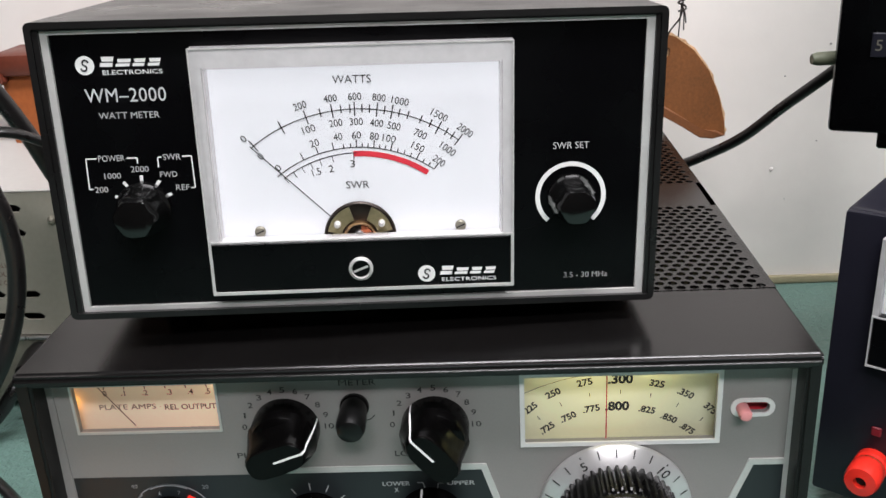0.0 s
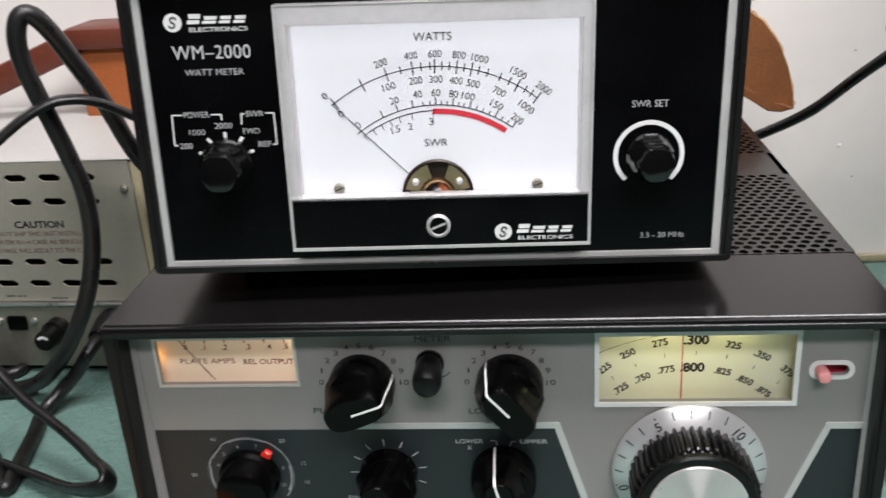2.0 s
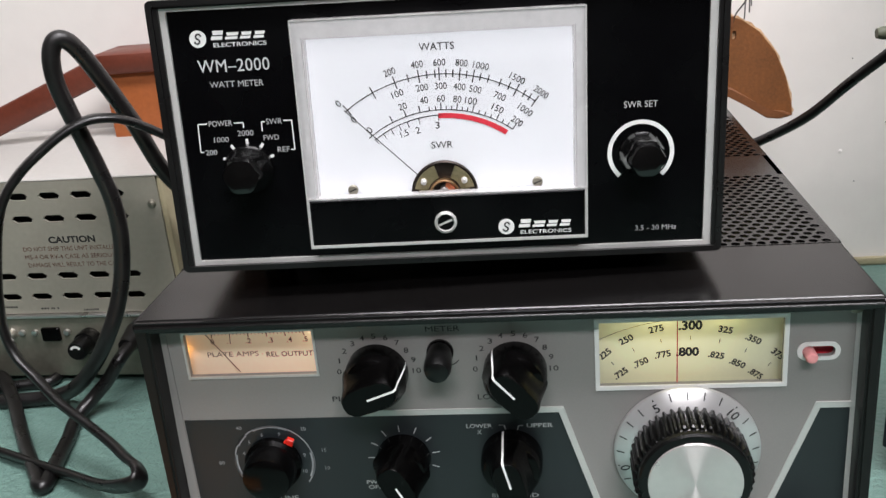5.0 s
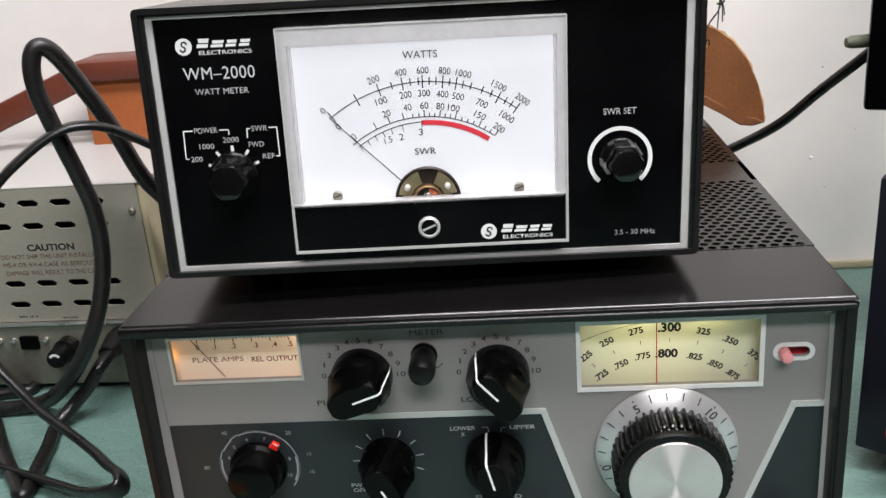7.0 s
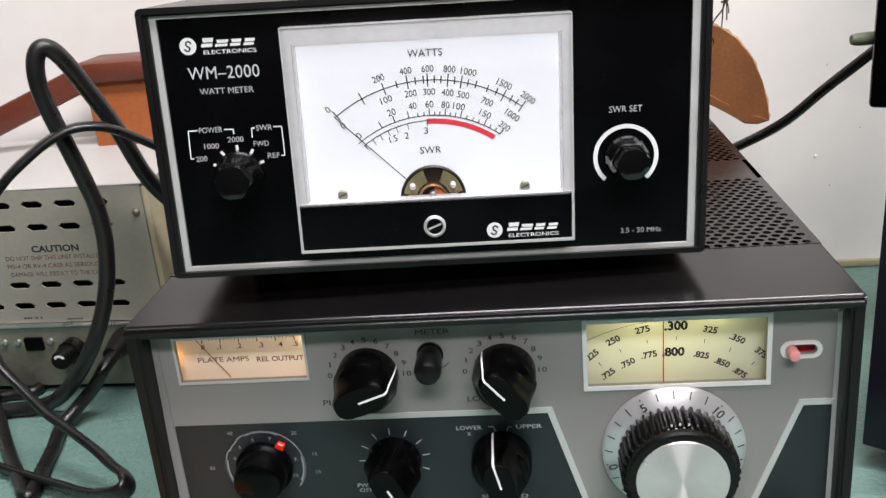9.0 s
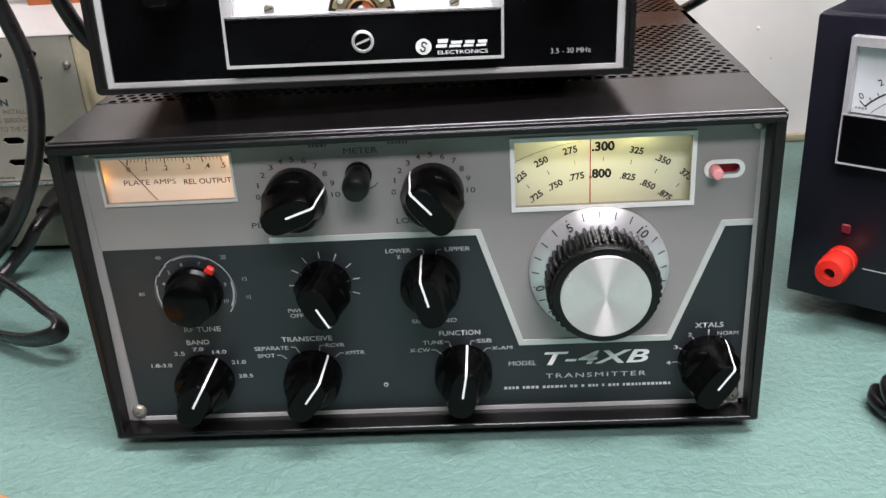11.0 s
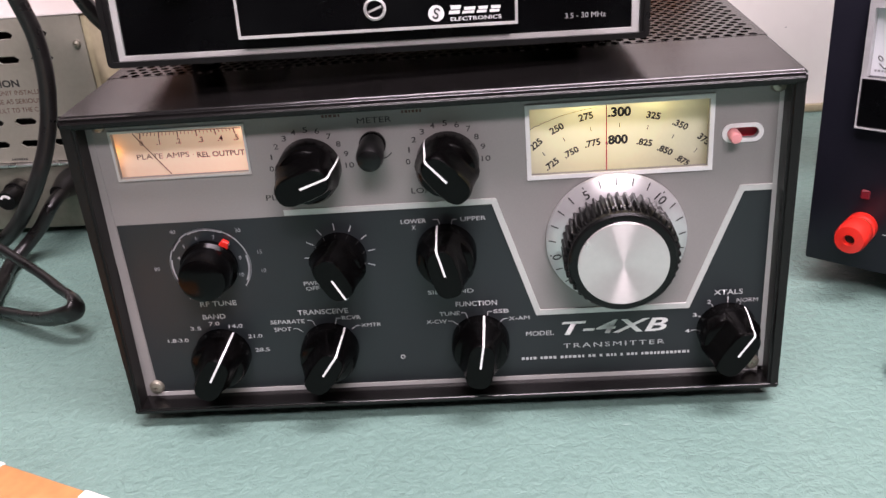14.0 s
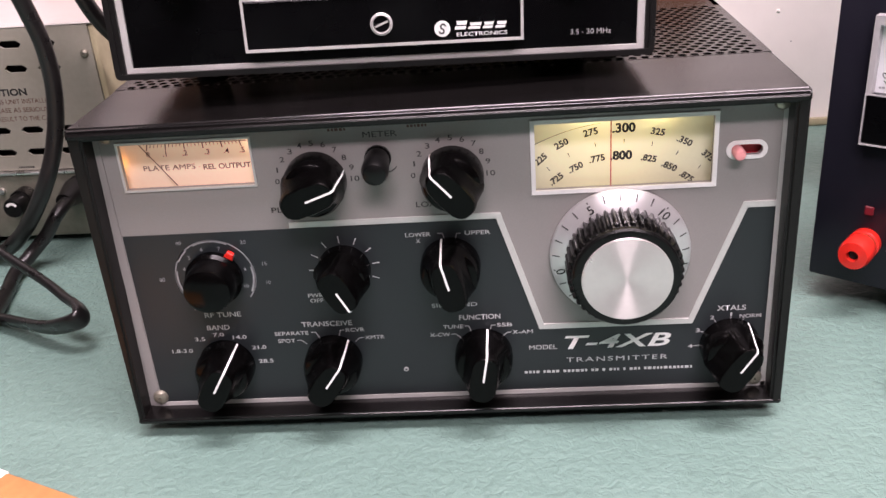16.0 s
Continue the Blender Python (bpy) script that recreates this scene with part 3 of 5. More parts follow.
part("dial_arc", strip([dcard(x, z) for x, z in arc(71.5, 66.0, 75.0, -27, -6, 14)], 0.00018, DY), "black_ink", tx, "", 0)
part("hairline", strip([(0.0674, DZ0), (0.0674, DZ1)], 0.00045, PY + 0.0015), "red_ink", tx, "red hairline", 0)

# slide switch
part("switch_frame", plate(rect(*mm(110.4, 125.8, 123.0, 130.4), 0.0036, 6), [rect(*mm(112.2, 124.0, 124.5, 128.9), 0.0021, 4)], PY, PY - 0.0006), "white_ink", tx, "white rounded switch frame", 0)
part("switch_back", prism(rect(*mm(111, 125, 123.5, 130)), PY + 0.004, PY + 0.0035), "red_ink", tx, "dark red slot", 0)
part("switch_button", lathe([(0.0023, PY + 0.003), (0.0023, PY - 0.0045), (0.0018, PY - 0.0055), (0, PY - 0.0058)], 0.1146, 0.1262, 20), "pink", tx, "pink plastic slide button")


# knobs
def bar_knob(x, z, dx, dz, r=0.0122, length=0.0215, name="pointer_knob", label="glossy black pointer knob with a white line"):
    """Round skirt with a grip bar across it; a white line runs over the pointing end and the front."""
    x, z = x / 1000, z / 1000
    l = math.hypot(dx, dz)
    ux, uz = dx / l, dz / l
    px, pz = -uz, ux
    y0 = PY - 0.0008
    yf = y0 - length
    bm = lathe([(0, y0), (r, y0), (r, y0 - 0.0050), (r - 0.0003, y0 - 0.0085), (r - 0.0014, y0 - 0.0108), (r - 0.0030, y0 - 0.0118), (0, y0 - 0.0122)], x, z, 40)

    def ring(half, wide, y):
        out = []
        for i in range(20):
            a = 2 * math.pi * i / 20
            c, s = math.cos(a), math.sin(a)
            u = half * math.copysign(abs(c) ** 0.45, c)
            v = wide * math.copysign(abs(s) ** 0.75, s) * (1.0 - 0.12 * abs(c))
            out.append((x + ux * u + px * v, y, z + uz * u + pz * v))
        return out

    levels = [(r - 0.0004, 0.0104, y0 - 0.008), (r - 0.0008, 0.0084, y0 - 0.0118), (r - 0.0012, 0.0066, y0 - 0.016), (r - 0.0014, 0.0060, yf + 0.0012), (r - 0.0020, 0.0054, yf)]
    prev = None
    for half, wide, y in levels:
        cur = [bm.verts.new(p) for p in ring(half, wide, y)]
        if prev:
            for i in range(20):
                j = (i + 1) % 20
                bm.faces.new((prev[i], prev[j], cur[j], cur[i]))
        prev = cur
    bm.faces.new(prev)
    k = part(name, bm, "knob", tx, label)
    lb = bmesh.new()
    w = 0.00043

    def quad(u0, ya, u1, yb):
        vs = []
        for u, y, s in ((u0, ya, -1), (u1, yb, -1), (u1, yb, 1), (u0, ya, 1)):
            vs.append(lb.verts.new((x + ux * u + px * w * s, y, z + uz * u + pz * w * s)))
        lb.faces.new(vs)

    e = 0.00025
    quad(r + e, y0 - 0.001, r + e, y0 - 0.0052)
    quad(r + e, y0 - 0.0052, r - 0.0003 + e, y0 - 0.0085)
    quad(r - 0.0003 + e, y0 - 0.0085, r - 0.0012 + e, y0 - 0.016)
    quad(r - 0.0012 + e, y0 - 0.016, r - 0.0014 + e, yf + 0.0011)
    quad(r - 0.0014 + e, yf + 0.0011, r - 0.0020, yf - e)
    quad(r - 0.0020, yf - e, -0.0005, yf - e)
    part("pointer_line", lb, "line", k, "white painted line", 0)
    return k


KNOBS = {"plate": (-47.2, 123.2, 10.0, 3.6), "load": (6.4, 122.6, -6.8, 7.8), "band": (-97.0, 40.6, 6.0, 10.0), "gain": (-40.6, 84.0, 5.0, -9.6), "side": (3.0, 84.0, -2.3, 9.7), "trans": (-50.0, 41.0, 6.8, 9.4), "func": (14.2, 41.2, 1.8, 10.3), "xtal": (116.4, 41.4, 5.8, 8.9)}
for key, (x, z, dx, dz) in KNOBS.items():
    bar_knob(x, z, dx, dz, 0.0110 if key == "gain" else 0.0122)

def mat_spun(name, colour, rough, turn, metal):
    m = mat(name, colour, rough, metal, 0.04)
    nt = m.node_tree
    b = nt.nodes["Principled BSDF"]
    b.inputs["Anisotropic"].default_value = turn
    b.inputs["Anisotropic Rotation"].default_value = 0.25
    tg = nt.nodes.new("ShaderNodeTangent")
    tg.direction_type, tg.axis = "RADIAL", "Y"
    nt.links.new(tg.outputs[0], b.inputs["Tangent"])
    return m


M["spun"] = mat_spun("spun_aluminium_disc", (0.72, 0.66, 0.65), 0.34, 0.97, 0.66)
M["spun_skirt"] = mat_spun("spun_aluminium_skirt", (0.70, 0.69, 0.69), 0.36, 0.80, 0.68)


# tuning knob with a bright skirt
CX, CZ = 0.0708, 0.0860
skirt = part("tuning_skirt", lathe([(0, -0.001), (0.0278, -0.001), (0.0278, -0.0025), (0.0272, -0.0032), (0.0205, -0.0062), (0, -0.0062)], 0, 0, 72), "spun_skirt", tx, "spun aluminium skirt with numbers")
skirt.location = (CX, PY, CZ)


def on_skirt(r, deg):
    """A place on the skirt's sloping face; degrees from straight up, clockwise."""
    return r * math.sin(radians(deg)), -0.0032 - (0.0272 - r) / 0.0067 * 0.003 - 0.00012, r * math.cos(radians(deg))


bm = bmesh.new()
for i in range(25):
    a = -29.5 + i * 14.4
    r0 = 0.0240 if i % 5 else 0.0262
    q = []
    for r, s in ((0.0269, -1), (0.0269, 1), (r0, 1), (r0, -1)):
        x, y, z = on_skirt(r, a + s * 0.55)
        q.append(bm.verts.new((x, y, z)))
    bm.faces.new(q)
part("skirt_ticks", bm, "black_ink", skirt, "", 0)
for s, a in (("5", -29.5), ("10", 42.5), ("0", -101.5), ("15", 114.5)):
    x, y, z = on_skirt(0.0243, a)
    words(s, skirt, "black_ink", x, z, 0.0036, y - 0.0011, None, -a, 0.015)


def knurled(cx, cz, r, y0, y1, n=44):
    bm = bmesh.new()
    prof = [(0.955, y0), (1.0, y0 - 0.0012), (1.0, y1 + 0.0042), (0.975, y1 + 0.0034), (0.93, y1 + 0.0030), (0.925, y1 + 0.0010), (0.89, y1 + 0.0002), (0.84, y1)]
    rings = []
    for k, y in prof:
        ring = []
        for i in range(n * 4):
            a = 2 * math.pi * i / (n * 4)
            d = (0, 0.0, 0.0018, 0.0018)[i % 4] if 0.95 < k else 0
            ring.append(bm.verts.new((cx + (r * k - d) * math.cos(a), y, cz + (r * k - d) * math.sin(a))))
        rings.append(ring)
    for a, b in zip(rings, rings[1:]):
        for i in range(n * 4):
            j = (i + 1) % (n * 4)
            bm.faces.new((a[i], a[j], b[j], b[i]))
    bm.faces.new(rings[-1])
    return bm


part("tuning_grip", knurled(CX, CZ, 0.0222, PY - 0.0052, PY - 0.0235), "knurl", tx, "black ribbed rubber grip")


disc = part("tuning_disc", lathe([(0.0172, 0.002), (0.0172, -0.0006), (0.0170, -0.0008), (0, -0.0008)], 0, 0, 64), "spun", tx, "spun aluminium end disc")
disc.location = (CX, PY - 0.0235, CZ)

# RF tune: dial scale, red pointer, round knob
RX, RZ = -0.0948, 0.0830
bm = bmesh.new()
strip(arc(RX, RZ, 0.0166, -128, 128, 60), 0.0005, PY - 0.0002, bm)
strip(arc(RX, RZ, 0.0163, -120, -78, 10), 0.0013, PY - 0.0002, bm)
strip(arc(RX, RZ, 0.0163, -62, -40, 8), 0.0011, PY - 0.0002, bm)
strip(arc(RX, RZ, 0.0163, -26, 26, 12), 0.0009, PY - 0.0002, bm)
strip(arc(RX, RZ, 0.0163, 76, 118, 10), 0.0014, PY - 0.0002, bm)
part("scale_ring", bm, "dim_ink", tx, "printed grey scale", 0)
for s, a in (("1", -160), ("4", -72), ("5", -46), ("6", -16), ("7", 16), ("8", 44), ("9", 78), ("10", 112)):
    words(s, tx, "dim_ink", RX + 0.0132 * math.sin(radians(a)), RZ + 0.0132 * math.cos(radians(a)), 0.0017, PY - 0.0002)
for s, x, z in (("80", -117.5, 82.6), ("40", -107.6, 99.0), ("20", -80.8, 98.2), ("15", -73.4, 88.0), ("10", -73.0, 79.4), ("160", -105.0, 68.4)):
    words(s, tx, "dim_ink", x / 1000, z / 1000, 0.0017, PY - 0.0002)
round_knob = part("round_knob", lathe([(0.0118, PY - 0.001), (0.0118, PY - 0.0035), (0.0106, PY - 0.005), (0.0100, PY - 0.0125), (0.0094, PY - 0.0142), (0.0080, PY - 0.0150), (0, PY - 0.0152)], RX, RZ, 40), "knob", tx, "glossy round black knob")
part("pointer", prism([(RX + 0.0055, RZ + 0.0100), (RX + 0.0090, RZ + 0.0080), (RX + 0.0100, RZ + 0.0108), (RX + 0.0076, RZ + 0.0122)], PY - 0.001, PY - 0.0030, 0.0004, 1), "red", round_knob, "bright red pointer tip")

# meter switch: a bat-shaped lever that leans down out of its bushing
part("toggle_base", lathe([(0.0052, PY), (0.0052, PY - 0.0012), (0.0046, PY - 0.0022), (0.0040, PY - 0.0030)], -0.0220, 0.1312, 24), "knurl", tx)
lever = part("toggle_lever", lathe([(0.0044, 0.0), (0.0048, -0.004), (0.0052, -0.009), (0.0052, -0.0125), (0.0044, -0.0148), (0.0024, -0.0158), (0, -0.0160)], 0, 0, 24), "knurl", tx, "black bat-shaped switch lever")
lever.matrix_local = pose(-0.0220, PY, 0.1316, 8, 0, 0)
part("printed_arc", strip([mm(-19.4, 125.5), mm(-18.2, 125.2), mm(-17.0, 125.5), mm(-15.9, 126.3), mm(-15.0, 127.3)], 0.0004, PY), "black_ink", tx, "", 0)

# writing on the panel
LY = PY - 0.0002


def label_set(items, material, h, y):
    for s, x, z, w in items:
        words(s, tx, material, x / 1000, z / 1000, h, y, w / 1000 if w else None, 0, 0.012)


for cx, pairs in ((-47.2, ((-62.6, 123.5), (-62.0, 128.3), (-59.5, 132.5), (-56.0, 135.6), (-52.0, 137.8), (-47.4, 138.5), (-42.8, 137.8), (-38.5, 135.4), (-35.2, 132.1), (-32.7, 127.9), (-31.8, 123.2))), (6.4, ((-9.0, 123.1), (-8.2, 127.9), (-6.0, 131.9), (-2.6, 134.9), (1.5, 137.1), (6.3, 137.8), (10.8, 136.9), (15.2, 135.0), (18.0, 131.6), (20.3, 127.5), (21.2, 122.6)))):
    for i, (x, z) in enumerate(pairs):
        words(str(i), tx, "black_ink", x / 1000, z / 1000, 0.0022, PY, 0.0034 if i == 10 else (0.0006 if i == 1 else 0.0018), 0, 0.01)
label_set((("PLATE", -60.4, 111.4, 13.0), ("LOAD", -3.4, 110.8, 11.0), ("METER", -20.4, 140.8, 13.2)), "black_ink", 0.0023, PY)
bars(tx, "brown_ink", -0.0403, -0.0319, 0.1434, 0.0013, PY, 3)
bars(tx, "brown_ink", -0.0098, -0.0010, 0.1433, 0.0013, PY, 4)
label_set((("RF TUNE", -95.0, 64.9, 15.6), ("BAND", -98.0, 58.7, 9.8), ("TRANSCEIVE", -51.3, 58.5, 21.6), ("FUNCTION", 13.4, 58.8, 17.2), ("XTALS", 116.6, 58.3, 11.6)), "grey_ink", 0.0023, LY)
label_set((("PWR", -54.2, 72.2, 6.4), ("OFF", -54.0, 69.8, 5.6), ("1.8-3.0", -115.8, 47.7, 9.0), ("3.5", -107.0, 53.3, 4.6), ("7.0", -98.6, 55.2, 4.6), ("14.0", -89.6, 53.6, 6.0), ("21.0", -82.0, 48.2, 6.2), ("28.5", -80.0, 41.2, 6.4), ("SEPARATE", -67.0, 54.4, 14.6), ("SPOT", -69.6, 50.8, 7.4), ("RCVR", -39.6, 55.0, 8.0), ("XMTR", -31.6, 51.0, 8.4), ("LOWER", -9.3, 97.8, 10.2), ("X", -9.4, 95.0, 1.6), ("UPPER", 14.6, 97.6, 10.2), ("SIDEBAND", 3.2, 65.0, 19.0), ("TUNE", 2.0, 54.5, 8.6), ("SSB", 23.5, 54.6, 6.4), ("X-CW", -3.8, 50.9, 8.6), ("X-AM", 30.9, 50.8, 8.6), ("2", 109.0, 54.0, 1.6), ("1", 116.6, 55.3, 0.6), ("NORM", 124.4, 54.2, 8.6), ("3", 103.4, 48.1, 1.6), ("4", 100.7, 40.6, 1.8)), "grey_ink", 0.0018, LY)
words("MODEL", tx, "grey_ink", 0.0393, 0.0428, 0.0022, LY, 0.0116, 0, 0.012)
words("T-4XB", tx, "white_ink", 0.0705, 0.0446, 0.0062, LY, 0.0440, 0, 0.028, shear=0.28, space=1.06)
words("TRANSMITTER", tx, "grey_ink", 0.0702, 0.0360, 0.0022, LY, 0.0424, 0, 0.010, space=1.25)
bars(tx, "grey_ink", 0.0312, 0.1037, 0.0305, 0.0016, LY, 9)
for i in range(8):
    a = -90 + i * 28.5
    part("tick_mark", strip([(-0.0406 + r * math.sin(radians(a)), 0.0840 + r * math.cos(radians(a))) for r in (0.0118, 0.0148)], 0.0004, LY), "grey_ink", tx, "", 0)
for pts in ((mm(-1.6, 98.0), mm(0.6, 98.0), mm(1.2, 95.2)), (mm(8.0, 97.6), mm(6.2, 97.6), mm(5.6, 94.6)), (mm(-58.6, 54.6), mm(-56.6, 54.6), mm(-55.2, 51.8)), (mm(-65, 50.9), mm(-63.2, 50.9), mm(-61.0, 49.0)), (mm(-44.2, 55.0), mm(-46.0, 55.0), mm(-46.6, 52.4)), (mm(-36.2, 51.0), mm(-38.0, 51.0), mm(-40.0, 49.2)), (mm(6.8, 54.6), mm(8.6, 54.6), mm(9.4, 52.0)), (mm(19.8, 54.6), mm(18.0, 54.6), mm(17.6, 52.0)), (mm(1.0, 50.9), mm(2.8, 50.9), mm(5.0, 49.0)), (mm(26.2, 50.8), mm(24.4, 50.8), mm(22.6, 49.0)), (mm(110.0, 52.8), mm(111.2, 50.8)), (mm(116.6, 54.2), mm(116.6, 51.8)), (mm(121.8, 52.8), mm(120.8, 50.8)), (mm(104.6, 47.6), mm(106.6, 46.8)), (mm(102.0, 40.7), mm(104.4, 40.9))):
    bm = bmesh.new()
    for a, b in zip(pts, pts[1:]):
        strip([a, b], 0.0003, LY, bm)
    part("leader_mark", bm, "grey_ink", tx, "", 0)
part("small_hole", lathe([(0.0010, LY), (0.0010, LY - 0.0002), (0.0006, LY - 0.0002)], -0.0196, 0.0343, 16), "grey_ink", tx)

# lamps behind the two lit windows
def bulb(x, y, z, watts, colour, r=0.002):
    d = bpy.data.lights.new("dial_bulb_light", "POINT")
    d.energy, d.color, d.shadow_soft_size = watts, colour, r
    ob = new("dial_bulb_light", d)
    ob.location = (x, y, z)


bulb(MX1 + 0.002, PY + 0.0040, MZ1 - 0.002, 0.0030, (1.0, 0.78, 0.55))
bulb(MX0 - 0.003, PY + 0.0040, MZ0 + 0.009, 0.0012, (1.0, 0.45, 0.10))
bulb(0.060, PY + 0.0040, DZ1 + 0.003, 0.0050, (1.0, 0.90, 0.45))
bulb(0.086, PY + 0.0040, DZ1 + 0.003, 0.0050, (1.0, 0.90, 0.45))


# ---- the watt meter on top ----
SW = pose(-0.1152, 0.0181, 0.1682) @ Matrix.Rotation(radians(4.2), 4, "Z") @ Matrix.Rotation(radians(-2.33), 4, "X") @ Matrix.Rotation(radians(1.63), 4, "Y")
wm = thing("watt_meter", SW, "black vintage watt meter with white scale standing on the transmitter", "watt meter")
SWW, SWH, SD = 0.197, 0.0965, 0.150
part("case", shell(-0.0050, SWW + 0.0046, -0.0026, SWH + 0.0034, -0.0030, SD, 0.0022), "swan_case", wm, "dark painted metal case", 30)
part("case_back", prism(rect(-0.003, SWW + 0.003, 0, SWH), SD, SD - 0.002), "swan_case", wm)
part("panel_frame", plate(rect(-0.0008, SWW + 0.0008, -0.0004, SWH + 0.0004), [rect(0.0016, SWW - 0.0020, 0.0013, SWH - 0.0008)], 0.0, -0.0012), "trim", wm, "silver border of the panel", 0)
part("panel_rebate", plate(rect(-0.0030, SWW + 0.0026, -0.0012, SWH + 0.0012), [rect(-0.0009, SWW + 0.0009, -0.0005, SWH + 0.0005)], 0.0, -0.0022), "swan_case", wm, "", 0)
mwin = rect(0.0472, 0.1502, 0.0070, 0.0900)
part("front_panel", plate(rect(-0.002, SWW + 0.002, 0, SWH), [mwin], 0.0, 0.0015), "swan_face", wm, "black satin panel", 0)
# moulded clear bezel round the scale, black apron below
BX0, BX1, BZ0, BZ1, BY = 0.0464, 0.1510, 0.0062, 0.0908, -0.0065
bezel = part("bezel", plate(rect(BX0, BX1, 0.0248, BZ1), [rect(0.0502, 0.1472, 0.0252, 0.0846)], BY, 0.0), "bezel", wm, "clear moulded bezel", 0)
bezel.visible_shadow = False
apron = part("apron", box(0.0474, 0.1500, BY + 0.0004, -0.0005, 0.0072, 0.0247, 0.0006, 1), "swan_face", wm, "black apron under the scale", 0)
part("bezel_edge", plate(rect(0.0464, 0.1510, 0.0062, 0.0254), [rect(0.0474, 0.1500, 0.0073, 0.0253)], BY - 0.0003, BY + 0.0002), "trim", wm, "silver line round the apron", 0)
# thin pale frame laid on as the highlight of the bezel's edge
part("bezel_highlight", plate(rect(BX0, BX1, 0.0256, BZ1), [rect(BX0 + 0.0005, BX1 - 0.0005, 0.0257, BZ1 - 0.0004)], BY - 0.0002, BY + 0.0001), "trim", wm, "painted highlight along the outer edge of the bezel", 0)
glass = part("scale_glass", prism(rect(0.0502, 0.1472, 0.0246, 0.0846), BY + 0.0018, BY + 0.0010), "glass", wm, "clear plastic window", 0)
glass.visible_shadow = False
FY = 0.0012
part("bezel_wall", plate(rect(0.0500, 0.1474, 0.0232, 0.0850), [rect(0.0508, 0.1466, 0.0242, 0.0838)], BY + 0.0020, FY - 0.0008), "bezel", wm, "inner wall of the clear bezel", 0).visible_shadow = False
part("scale_card", prism(rect(0.0466, 0.1508, 0.0066, 0.0906), FY + 0.0022, FY), "card", wm, "white scale card", 0)


def face_strip(lines, w, material, name="scale_lines"):
    bm = bmesh.new()
    for pts in lines:
        strip(pts, w, FY, bm)
    return part(name, bm, material, wm, "", 0)


AX, AZ, R1, R2 = 0.0982, 0.0110, 0.0576, 0.0445


def rad(r, deg):
    return AX + r * math.sin(radians(deg)), AZ + r * math.cos(radians(deg))


face_strip([arc(AX, AZ, R1, -38, 37, 40), arc(AX, AZ, R2, -38, 36, 36), arc(AX, AZ, R2 - 0.0019, -36.5, 0, 20)], 0.00033, "black_ink")
outer = [-37, -25.5, -16.5, -11.5, -7.5, -4.5, -1.5, 0, 2.5, 5, 7.5, 10, 12.5, 15, 18, 22.5, 26, 29, 32, 34.5, 37]
big1 = {-37, -25.5, -16.5, -7.5, 0, 7.5, 12.5, 29, 37}
face_strip([[rad(R1 - (0.0024 if a in big1 else 0.0012), a), rad(R1 + (0.0024 if a in big1 else 0.0016), a)] for a in outer], 0.00042, "black_ink", "scale_ticks")
inner = [-36, -24, -17, -10, -5.5, -2.5, 0, 2.5, 5, 7.5, 10, 12.5, 15, 18, 21, 24, 27, 30, 33, 36]
big2 = {-24, -17, -10, 0, 7.5, 15, 27, 36}
face_strip([[rad(R2, a), rad(R2 + (0.0026 if a in big2 else 0.0014), a)] for a in inner], 0.00038, "black_ink", "scale_ticks")
face_strip([[rad(R2 - 0.0019, a), rad(R2 - 0.0042, a)] for a in (-36, -31, -26.5, -22, -17.5, -11.5, -1.5)], 0.00026, "black_ink", "scale_ticks")
face_strip([arc(AX, AZ, R2 - 0.0022, -1.5, 34.5, 24)], 0.0019, "red_ink", "red_band")
words("WATTS", wm, "black_ink", 0.0978, 0.0786, 0.0027, FY, 0.0128)
words("SWR", wm, "black_ink", 0.0979, 0.0424, 0.0026, FY, 0.0080)
for s, x, z, a in (("0", 60.4, 59.6, 38), ("200", 80.1, 70.2, 17), ("400", 90.3, 72.4, 6), ("600", 98.5, 72.8, 0), ("800", 106.6, 72.2, -7), ("1000", 113.6, 70.8, -13), ("1500", 126.6, 65.6, -28), ("2000", 135.2, 60.2, -37), ("0", 65.6, 53.4, 38), ("100", 82.5, 62.2, 16), ("200", 91.7, 64.0, 6), ("300", 98.6, 64.3, 0), ("400", 105.4, 63.6, -7), ("500", 111.2, 62.4, -13), ("700", 120.0, 59.4, -26), ("1000", 129.2, 53.9, -37), ("0", 71.2, 49.2, 38), ("20", 84.1, 57.4, 14), ("40", 92.1, 59.3, 7), ("60", 98.4, 59.7, 0), ("80", 104.4, 59.1, -7), ("100", 109.4, 58.2, -12), ("150", 119.1, 54.9, -28), ("200", 126.1, 49.9, -37), ("1.5", 84.1, 47.3, 16), ("2", 89.2, 48.3, 8), ("3", 96.6, 49.8, 0)):
    words(s, wm, "black_ink", x / 1000, z / 1000, 0.0025, FY, len(s.replace(".", "")) * 0.0014 + 0.0002, a)
part("needle", strip([(0.0626, 0.0572), (0.0925, 0.0275)], 0.00038, FY - 0.0018), "black_ink", wm, "thin black needle", 0)
# brass movement half hidden by the apron
MCX, MCZ = 0.0980, 0.0240


def sector(r0, r1, a0, a1, y0, y1):
    return prism(arc(MCX, MCZ, r1, a0, a1, 10) + arc(MCX, MCZ, r0, a1, a0, 10), y0, y1)


mv = part("movement", lathe([(0.0126, FY - 0.0004), (0.0126, FY - 0.0010), (0.0120, FY - 0.0016), (0.0116, FY - 0.0010), (0, FY - 0.0010)], MCX, MCZ, 48), "magnet", wm, "dark meter movement with brass plates")
for a0, a1 in ((-78, -18), (22, 78)):
    part("movement_plate", sector(0.0064, 0.0114, a0, a1, FY - 0.0010, FY - 0.0022), "olive_brass", mv, "olive brass plate", 0)
